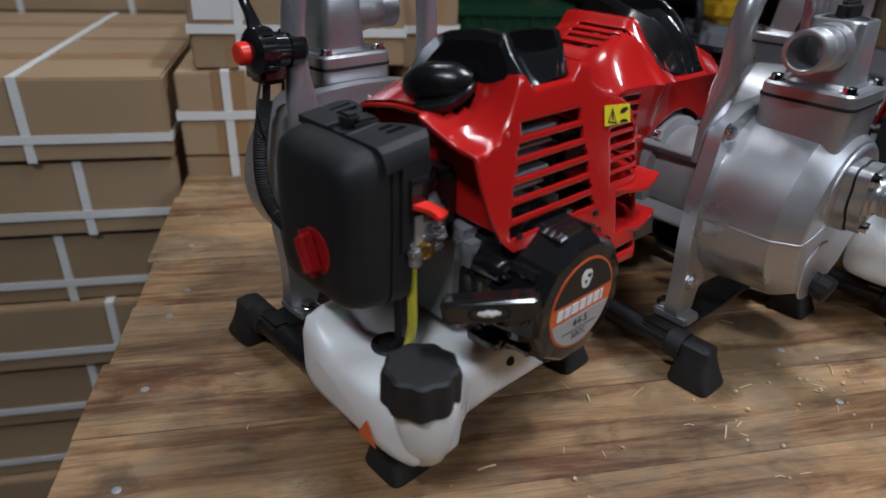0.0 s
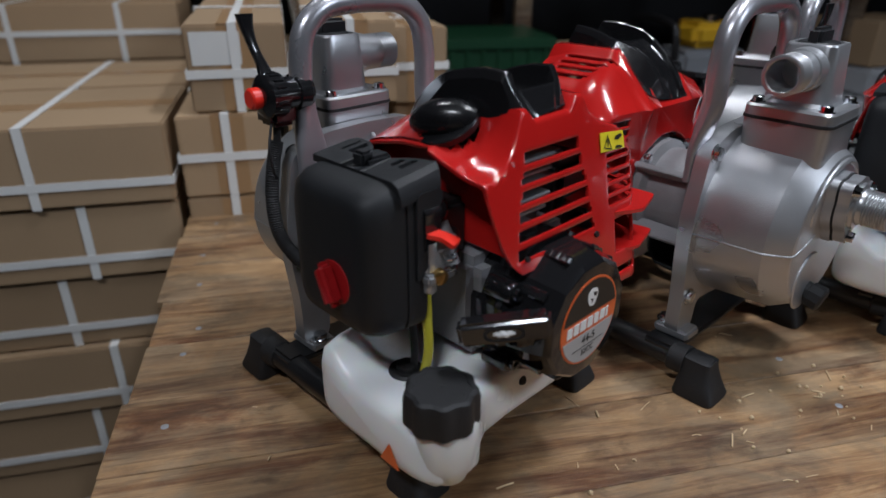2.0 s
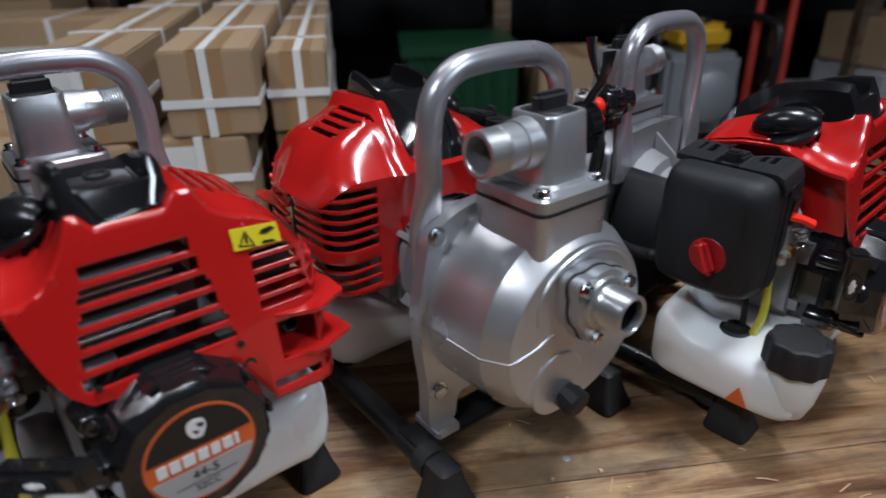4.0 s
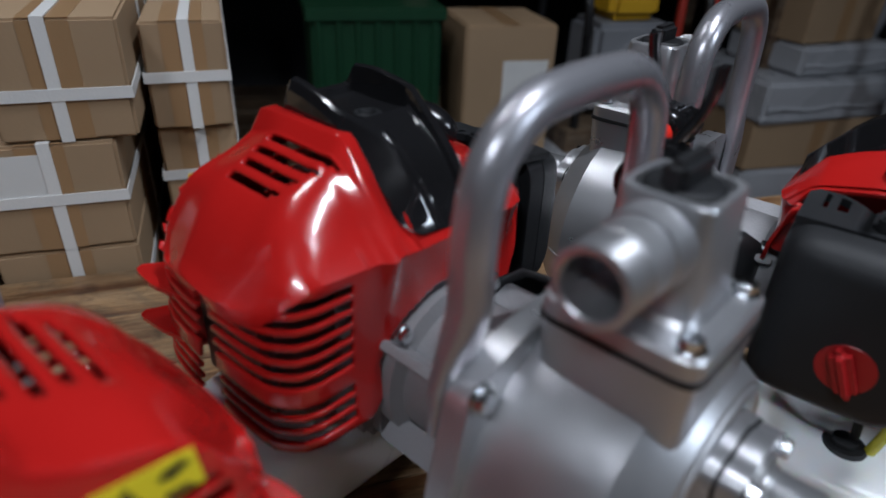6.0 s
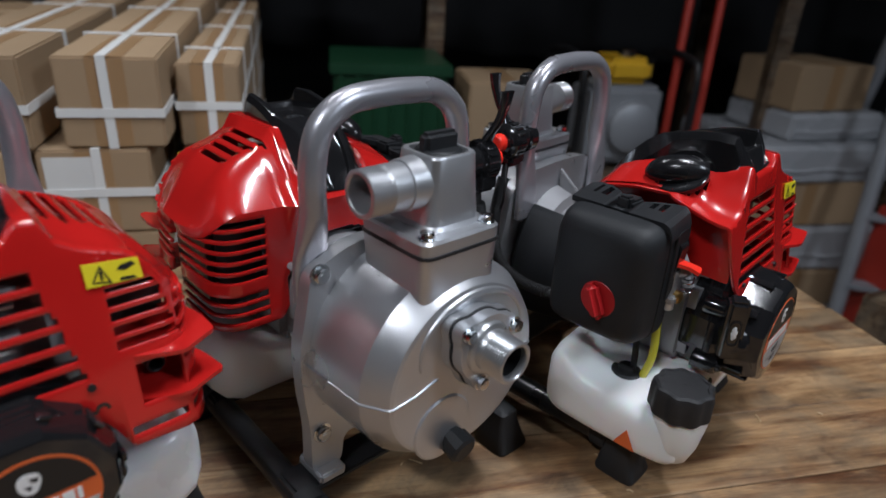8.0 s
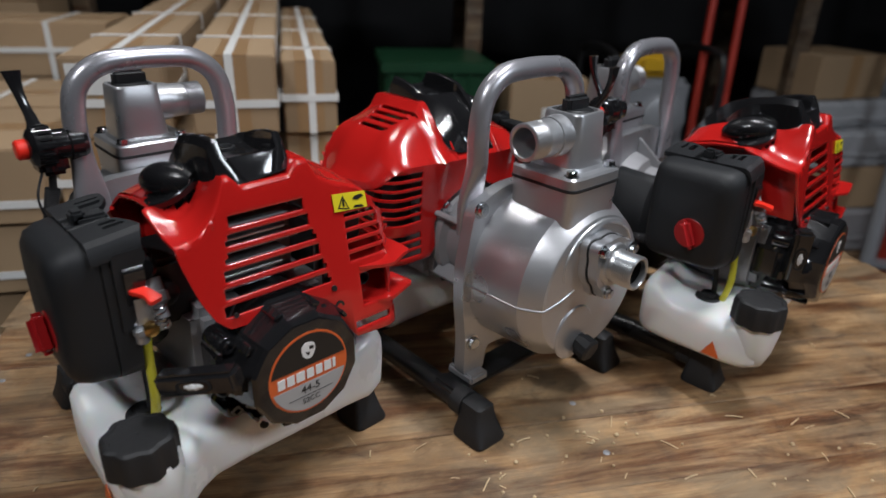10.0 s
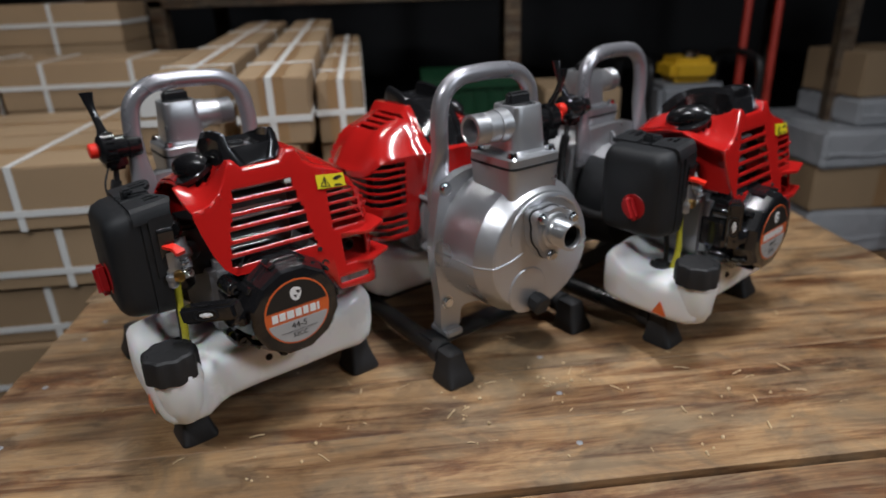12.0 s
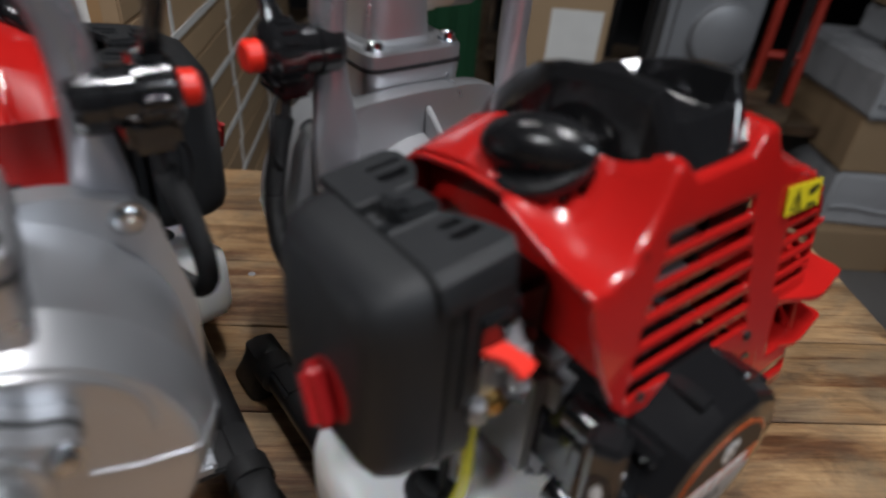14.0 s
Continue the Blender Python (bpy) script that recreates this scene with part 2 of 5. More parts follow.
def sweep(bm, path, radius, n=14):
    """A tube along a path; radius is a number or a function of 0..1."""
    path = [Vector(p) for p in path]
    rings, side = [], None
    for i, c in enumerate(path):
        d = (path[min(i + 1, len(path) - 1)] - path[max(i - 1, 0)]).normalized()
        if side is None:
            side = basis(d)[1]
        side = (side - d * side.dot(d)).normalized()
        up = d.cross(side)
        t = i / (len(path) - 1)
        r = radius(t) if callable(radius) else radius
        rings.append([c + (side * math.cos(2 * math.pi * k / n) + up * math.sin(2 * math.pi * k / n)) * r for k in range(n)])
    loft(bm, rings)


def rbox(bm, lo, hi, bevel=0.002, segments=2, m=None):
    """A box between two corners with rounded edges."""
    lo, hi = Vector(lo), Vector(hi)
    r = bmesh.ops.create_cube(bm, size=1, matrix=Matrix.Translation((lo + hi) / 2) @ Matrix.Diagonal((*(hi - lo), 1)))
    vs = r["verts"]
    if bevel:
        es = list({e for v in vs for e in v.link_edges})
        out = bmesh.ops.bevel(bm, geom=es, offset=bevel, segments=segments, affect="EDGES", clamp_overlap=True)
        vs = list({*[v for v in vs if v.is_valid], *out["verts"]})
    if m is not None:
        bmesh.ops.transform(bm, matrix=m, verts=vs)
    return vs


def prism(bm, outline, place, depth, bevel=0.0):
    """An outline of (a, b) pushed through a depth; place(a, b, c) gives the point."""
    vs = [loft(bm, [[Vector(place(a, b, c)) for a, b in outline] for c in (0, depth)])]
    if bevel:
        faces = {f for ring in vs[0] for v in ring for f in v.link_faces}
        bmesh.ops.bevel(bm, geom=list({e for f in faces for e in f.edges}), offset=bevel, segments=2, affect="EDGES", clamp_overlap=True)


def oval(cx, cy, rx, ry, power=2.0, n=40):
    """A super-ellipse: power 2 is an ellipse, more is squarer."""
    out = []
    for i in range(n):
        t = 2 * math.pi * i / n
        c, s = math.cos(t), math.sin(t)
        out.append((cx + rx * math.copysign(abs(c) ** (2 / power), c), cy + ry * math.copysign(abs(s) ** (2 / power), s)))
    return out


def hex_bolt(parent, at, axis, size=0.0055, name="bolt"):
    """A flanged hexagon screw with a washer."""
    bm = bmesh.new()
    turned(bm, at, axis, [(0, size * 1.25), (0.0012, size * 1.25), (0.0014, size * 0.95), (0.0052, size * 0.92), (0.0058, size * 0.75)], 12)
    turned(bm, Vector(at) + Vector(axis).normalized() * 0.0055, axis, [(0, size * 0.42), (0.0006, size * 0.36)], 10)
    return part(name, bm, ZINC, parent, angle=25)


def words(text, size, at, parent, mat, name="lettering"):
    """Flat lettering that faces along +x, reading along +y."""
    cu = bpy.data.curves.new(name, "FONT")
    cu.body, cu.size, cu.align_x, cu.align_y, cu.extrude = text, size, "CENTER", "CENTER", 0.0001
    tmp = new(name, cu)
    me = bpy.data.meshes.new_from_object(tmp.evaluated_get(bpy.context.evaluated_depsgraph_get()))
    bpy.data.objects.remove(tmp)
    me.transform(Matrix.Translation(at) @ Matrix(((0, 0, 1, 0), (1, 0, 0, 0), (0, 1, 0, 0), (0, 0, 0, 1))))
    me.materials.clear()
    me.materials.append(mat)
    ob = new(name, me)
    ob.parent = parent
    return ob


# ---- the water pump: x towards the recoil starter, y towards the silencer, z up from the table ----
def frame_parts(p):
    for y in (-0.102, 0.104):
        bm = bmesh.new()
        sweep(bm, smooth_path([(-0.315, y, 0.028), (-0.20, y, 0.028), (-0.070, y, 0.028)], 6), 0.0115, 16)
        part("skid_tube", bm, STEEL, p, "black painted steel tube")
        for x, s in ((-0.302, -1), (-0.080, 1)):
            bm = bmesh.new()
            rings = []
            for z, hx, hy, dx in ((0, 0.0205, 0.0195, 0.004), (0.003, 0.0210, 0.0200, 0.004), (0.016, 0.0172, 0.0158, 0.002), (0.028, 0.0148, 0.0130, 0), (0.038, 0.0136, 0.0112, 0), (0.0405, 0.010, 0.0075, 0)):
                rings.append([Vector((x + s * dx + a, y + b, z)) for a, b in oval(0, 0, hx, hy, 6, 28)])
            loft(bm, rings)
            turned(bm, (x - s * 0.012, y, 0.028), (-s, 0, 0), [(0, 0.0150), (0.016, 0.0145), (0.018, 0.012)], 18)
            part("rubber_foot", bm, RUBBER, p)
    for x, w in ((-0.260, 0.034), (-0.112, 0.03)):
        bm = bmesh.new()
        rbox(bm, (x - w / 2, -0.100, 0.031), (x + w / 2, 0.102, 0.037), 0.0015)
        for y in (-0.102, 0.104):
            rbox(bm, (x - w / 2, y - 0.009, 0.018), (x + w / 2, y + 0.009, 0.0405), 0.003)
        part("crossbar", bm, STEEL, p)


def rounded_outline(points, r, n=5):
    """Rounds the corners of a polygon of (a, b)."""
    out = []
    k = len(points)
    for i in range(k):
        a, b, c = Vector(points[i - 1]), Vector(points[i]), Vector(points[(i + 1) % k])
        d1, d2 = (a - b), (c - b)
        t = min(r, d1.length * 0.45, d2.length * 0.45)
        s, e = b + d1.normalized() * t, b + d2.normalized() * t
        for j in range(n + 1):
            u = j / n
            q = s * (1 - u) ** 2 + b * 2 * u * (1 - u) + e * u * u
            out.append((q.x, q.y))
    return out


def pump_parts(p):
    # back plate with two cast feet
    bm = bmesh.new()
    half = [(0.0, 0.246), (0.05, 0.244), (0.084, 0.229), (0.088, 0.205), (0.096, 0.165), (0.094, 0.125), (0.089, 0.09), (0.089, 0.041), (0.060, 0.041), (0.058, 0.072), (0.0, 0.066)]
    outline = rounded_outline([*half, *[(-a, b) for a, b in half[-2:0:-1]]], 0.012)
    prism(bm, outline, lambda a, b, c: (-0.256 - c, a, b), 0.014)
    plate = part("back_plate", bm, SILVER, p, "cast aluminium mounting plate", 40)
    for y, z in ((0.077, 0.227), (-0.072, 0.227), (0.079, 0.083), (-0.079, 0.083)):
        hex_bolt(plate, (-0.270, y, z), (-1, 0, 0), 0.0068)
    for y in (-0.075, 0.075):
        bm = bmesh.new()
        rbox(bm, (-0.281, y - 0.0125, 0.037), (-0.244, y + 0.0125, 0.047), 0.0025)
        part("mounting_foot", bm, SILVER, plate)
        hex_bolt(plate, (-0.250, y, 0.047), (0, 0, 1), 0.007)

    # volute: a round casting with a chamfered front and a flatter underside
    def section(x, r, squeeze=0.0):
        ring = []
        for i in range(64):
            t = 2 * math.pi * i / 64
            y, z = r * math.cos(t), r * math.sin(t)
            if z < 0:
                z *= 0.92
            y *= 1 + squeeze * (0.5 - 0.5 * math.sin(t))
            ring.append(Vector((x, y, 0.153 + z)))
        return ring
    bm = bmesh.new()
    loft(bm, [section(-0.264, 0.0890), section(-0.300, 0.0874), section(-0.3305, 0.0858), section(-0.3315, 0.0853), section(-0.3475, 0.0758), section(-0.3503, 0.0738), section(-0.3512, 0.0710)])
    body = part("pump_casing", bm, SILVER, p, "silver cast aluminium volute", 14)
    bm = bmesh.new()
    turned(bm, (-0.3505, 0.022, 0.112), (-1, 0, 0), [(0, 0.0285), (0.0012, 0.0285), (0.0022, 0.0272)], 40)
    part("casing_boss", bm, SILVER, body)
    for s in (-1, 1):
        bm = bmesh.new()
        sweep(bm, [(-0.262, s * 0.0896, 0.1515), (-0.300, s * 0.0873, 0.1515), (-0.3310, s * 0.0856, 0.1515), (-0.3475, s * 0.0758, 0.1515), (-0.3503, s * 0.0738, 0.1517), (-0.3512, s * 0.0690, 0.1520), (-0.3512, s * 0.050, 0.1540), (-0.3513, s * 0.030, 0.1600)], 0.0012, 8)
        part("casing_crease", bm, SILVER, body)
    # scroll ridge round the suction boss
    bm = bmesh.new()
    sweep(bm, [(-0.3508, 0.000 + (0.047 + 0.012 * t) * math.cos(a), 0.180 + (0.038 + 0.006 * t) * math.sin(a)) for t, a in ((i / 30, radians(-10 + 200 * i / 30)) for i in range(31))], lambda t: 0.0035 * (1 - 0.6 * abs(2 * t - 1)), 8)
    part("scroll_ridge", bm, SILVER, body)

    # suction flange and threaded spigot
    c = Vector((-0.351, 0.000, 0.186))
    lobes = []
    for i in range(60):
        t = 2 * math.pi * i / 60
        r = 0.0265 + 0.0085 * max(0, math.cos(3 * (t - radians(40)))) ** 2
        lobes.append((c.y + r * math.cos(t), c.z + r * math.sin(t)))
    bm = bmesh.new()
    prism(bm, [(c.y + (a - c.y) * 1.06, c.z + (b - c.z) * 1.06) for a, b in lobes], lambda a, b, d: (c.x - d, a, b), 0.008)
    part("flange_seat", bm, SILVER, body)
    bm = bmesh.new()
    prism(bm, lobes, lambda a, b, d: (c.x - 0.0095 - d, a, b), 0.010, 0)
    flange = part("suction_flange", bm, SILVER, p, "three-lobed silver flange")
    bm = bmesh.new()
    prism(bm, [(c.y + (a - c.y) * 1.03, c.z + (b - c.z) * 1.03) for a, b in lobes], lambda a, b, d: (c.x - 0.0078 - d, a, b), 0.002)
    part("gasket", bm, RUBBER, flange, "black rubber gasket")
    bm = bmesh.new()
    turned(bm, (c.x - 0.019, c.y, c.z), (-1, 0, 0), [(0, 0.0215), (0.003, 0.0205), (0.004, 0.0185)], 36)
    prof = [(-0.020, 0.0125), (0.0275, 0.0125), (0.0285, 0.0135), (0.0285, 0.0150)]
    k = 9
    for i in range(k):
        d = 0.0275 - i * 0.0022
        prof += [(d, 0.0163), (d - 0.0011, 0.0150)]
    prof += [(0.006, 0.0165), (0.0, 0.0165)]
    turned(bm, (c.x - 0.018, c.y, c.z), (-1, 0, 0), prof, 40)
    part("threaded_spigot", bm, THREAD, flange, "threaded machined hose spigot")
    # black sleeve lining the metal bore, in place of the shade inside it
    bm = bmesh.new()
    turned(bm, (c.x - 0.018, c.y, c.z), (-1, 0, 0), [(-0.019, 0.0080), (-0.018, 0.0122), (0.0225, 0.0122), (0.0225, 0.0124)], 32)
    bm.faces.ensure_lookup_table()
    bmesh.ops.delete(bm, geom=[bm.faces[-1]], context="FACES_ONLY")
    part("bore_shade", bm, RUBBER, flange, "black sleeve for the shade in the spigot bore")
    for i in range(3):
        a = radians(40 + 120 * i)
        hex_bolt(flange, (c.x - 0.0195, c.y + 0.0285 * math.cos(a), c.z + 0.0285 * math.sin(a)), (-1, 0, 0), 0.0052)
    # drain plug
    bm = bmesh.new()
    turned(bm, (-0.349, 0.012, 0.098), (-1, 0, -0.25), [(0, 0.010), (0.006, 0.010), (0.0065, 0.012), (0.018, 0.0125), (0.020, 0.010)], 10)
    part("drain_plug", bm, RUBBER, body, "black plastic drain plug", 25)

    # valve chest, gasket, discharge tower
    cx, cy, h = -0.3085, 0.006, 0.0375
    bm = bmesh.new()
    loft(bm, [[Vector((a, b, z)) for a, b in oval(cx, cy, hh, hh, 9, 44)] for z, hh in ((0.175, 0.036), (0.238, 0.0365), (0.2555, 0.0375))])
    chest = part("valve_chest", bm, SILVER, p, "square silver valve chest", 30)
    bm = bmesh.new()
    loft(bm, [[Vector((a, b, z)) for a, b in oval(cx, cy, h + 0.0008, h + 0.0008, 9, 44)] for z in (0.2556, 0.2582)])
    part("gasket", bm, RUBBER, chest, "black rubber gasket")
    bm = bmesh.new()
    loft(bm, [[Vector((a, b, z)) for a, b in oval(cx, cy, hh, hh, 9, 44)] for z, hh in ((0.2583, h), (0.2665, h), (0.2685, h - 0.002))])
    tower = part("discharge_tower", bm, SILVER, p, "silver cast discharge elbow block", 30)
    for sx in (-1, 1):
        for sy in (-1, 1):
            hex_bolt(tower, (cx + sx * 0.0282, cy + sy * 0.0282, 0.268), (0, 0, 1), 0.0055)
    bm = bmesh.new()
    loft(bm, [[Vector((a, b, z)) for a, b in oval(cx + dx, cy - 0.004, hh, hh, pw, 44)] for z, hh, dx, pw in ((0.2675, 0.0275, 0, 5), (0.2715, 0.0246, 0, 5), (0.295, 0.0226, 0, 5), (0.318, 0.0212, 0, 5), (0.3195, 0.0203, 0, 5), (0.3195, 0.0176, 0, 4), (0.314, 0.0172, 0, 4))])
    part("tower_column", bm, SILVER, tower, angle=30)
    bm = bmesh.new()
    turned(bm, (cx, cy + 0.010, 0.2985), (0, 1, 0), [(0, 0.0195), (0.020, 0.0182), (0.0205, 0.0172)], 36)
    prof = [(0.004, 0.0128), (0.0510, 0.0128), (0.0520, 0.0138), (0.0520, 0.0152)]
    for i in range(8):
        prof += [(0.0512 - i * 0.0022, 0.0168), (0.0501 - i * 0.0022, 0.0155)]
    turned(bm, (cx, cy + 0.012, 0.2985), (0, 1, 0), [*prof, (0.033, 0.0168), (0.0, 0.0168)], 40)
    part("discharge_elbow", bm, SILVER, tower, "silver hose spigot with open bore", 30)
    bm = bmesh.new()
    turned(bm, (cx, cy - 0.004, 0.313), (0, 0, 1), [(0, 0.0168), (0.006, 0.0168), (0.0075, 0.015)], 28)
    rbox(bm, (cx - 0.0055, cy - 0.0195, 0.317), (cx + 0.0055, cy + 0.0115, 0.332), 0.003, 3)
    part("filler_plug", bm, MATT, tower, "black winged priming plug")

    # carrying handle
    bm = bmesh.new()
    hx = -0.2585
    legs = [(hx, 0.0735, 0.268), (hx, 0.0735, 0.303), (hx, 0.0665, 0.330), (hx, 0.046, 0.3460), (hx, 0.018, 0.3495),
            (hx, -0.012, 0.3495), (hx, -0.039, 0.3460), (hx, -0.0590, 0.330), (hx, -0.0655, 0.303), (hx, -0.0655, 0.268)]
    sweep(bm, smooth_path(legs, 6), 0.0098, 24)
    handle = part("carrying_handle", bm, TUBE, p, "bent silver tube carrying handle", 40)
    for y in (0.0735, -0.0655):
        bm = bmesh.new()
        ends = ((0.198, 0.0148, 0.0040, 0.0072, 4), (0.226, 0.0146, 0.0044, 0.0070, 4), (0.236, 0.0140, 0.0054, 0.0058, 3.2), (0.248, 0.0124, 0.0072, 0.0036, 2.6), (0.260, 0.0107, 0.0090, 0.0012, 2.2), (0.270, 0.00985, 0.00985, 0.0, 2))
        loft(bm, [[Vector((hx + dx + b, y + a, z)) for a, b in oval(0, 0, rx, ry, pw, 28)] for z, rx, ry, dx, pw in ends])
        part("flattened_end", bm, TUBE, handle, angle=50)

    # bell housing towards the engine
    bm = bmesh.new()
    turned(bm, (-0.262, 0, 0.155), (1, 0, 0), [(0, 0.080), (0.003, 0.080), (0.006, 0.062), (0.026, 0.056), (0.030, 0.047), (0.072, 0.045), (0.076, 0.053), (0.090, 0.053)], 44)
    bell = part("bell_housing", bm, RAW, p, "dull cast aluminium coupling housing", 25)
    for a in (35, 145, 215, 325):
        c, s = math.cos(radians(a)), math.sin(radians(a))
        bm = bmesh.new()
        rbox(bm, (-0.256, -0.003, 0.046), (-0.178, 0.003, 0.064), 0.001, m=Matrix.Translation((0, 0, 0.155)) @ Matrix.Rotation(radians(a - 90), 4, "X"))
        part("casting_rib", bm, RAW, bell)
    for y in (0.004,):
        bm = bmesh.new()
        prism(bm, [(-0.2555, 0.236), (-0.2555, 0.190), (-0.205, 0.196)], lambda a, z, c, y=y: (a, y - 0.002 + c, z), 0.004, 0.0008)
        part("gusset", bm, RAW, bell)
    for a in (45, 135, 225, 315):
        hex_bolt(bell, (-0.184, 0.058 * math.cos(radians(a)), 0.155 + 0.058 * math.sin(radians(a))), (-1, 0, 0), 0.005)
    bm = bmesh.new()
    loft(bm, [[Vector((x, 0.0 + r * math.cos(t), 0.150 + r * math.sin(t))) for t in [radians(132 + 153 * i / 18) for i in range(19)]] for x, r in ((-0.252, 0.078), (-0.245, 0.083), (-0.200, 0.078), (-0.188, 0.066), (-0.184, 0.050))], close=False, caps=False)
    g = part("splash_guard", bm, MATT, p, "black plastic guard")
    g.modifiers.new("wall", "SOLIDIFY").thickness = 0.003


def switch_parts(p):
    """Throttle lever and stop button, clamped to the handle's leg, with the ribbed cable sleeve."""
    bm = bmesh.new()
    turned(bm, (-0.262, -0.058, 0.276), (0, -1, 0), [(0, 0.013), (0.004, 0.0155), (0.014, 0.0155), (0.015, 0.0135), (0.026, 0.0135), (0.027, 0.0180), (0.041, 0.0180), (0.044, 0.0150), (0.046, 0.0105)], 28)
    rbox(bm, (-0.278, -0.100, 0.252), (-0.250, -0.076, 0.270), 0.004)
    sw = part("throttle_switch", bm, GLOSS, p, "black plastic throttle clamp on the handle", 30)
    bm = bmesh.new()
    turned(bm, (-0.262, -0.1035, 0.276), (0, -1, 0), [(0, 0.0088), (0.0075, 0.0086), (0.009, 0.0070)], 24)
    part("stop_button", bm, BUTTON, sw, "round red stop button")
    for i in range(18):
        a = 2 * math.pi * i / 18
        bm = bmesh.new()
        rbox(bm, (-0.0012, -0.0955, 0.0172), (0.0012, -0.087, 0.0192), 0.0004, 1, Matrix.Translation((-0.262, 0, 0.276)) @ Matrix.Rotation(a, 4, "Y"))
        part("grip_rib", bm, GLOSS, sw)
    bm = bmesh.new()
    pts = smooth_path([(-0.262, -0.094, 0.288), (-0.267, -0.094, 0.298), (-0.274, -0.096, 0.311), (-0.278, -0.098, 0.325), (-0.279, -0.099, 0.338)], 5)
    rings = []
    for i, c in enumerate(pts):
        t = i / (len(pts) - 1)
        hw, hd = 0.0075 - 0.0035 * math.sin(math.pi * t), 0.0035 - 0.001 * t
        rings.append([c + Vector((b, a, 0)) for a, b in oval(0, 0, hw, hd, 4, 16)])
    loft(bm, rings)
    part("throttle_lever", bm, GLOSS, sw, "thin black throttle lever")
    bm = bmesh.new()
    cable = smooth_path([(-0.264, -0.091, 0.238), (-0.264, -0.097, 0.215), (-0.262, -0.102, 0.188), (-0.254, -0.104, 0.162), (-0.238, -0.101, 0.145), (-0.212, -0.095, 0.136), (-0.180, -0.085, 0.136), (-0.150, -0.070, 0.145)], 26)
    sweep(bm, cable, lambda t: 0.0058 + (0.0005 if math.sin(t * 560) > 0 else -0.0004), 12)
    sweep(bm, smooth_path([(-0.264, -0.088, 0.262), (-0.264, -0.089, 0.250), (-0.264, -0.091, 0.234)], 4), 0.0032, 10)
    part("cable_sleeve", bm, RUBBER, p, "black ribbed cable sleeve", 50)
    bm = bmesh.new()
    sweep(bm, smooth_path([(-0.258, -0.097, 0.256), (-0.250, -0.106, 0.238), (-0.252, -0.104, 0.220), (-0.259, -0.097, 0.208)], 6), 0.0012, 6)
    part("earth_wire", bm, RUBBER, p)


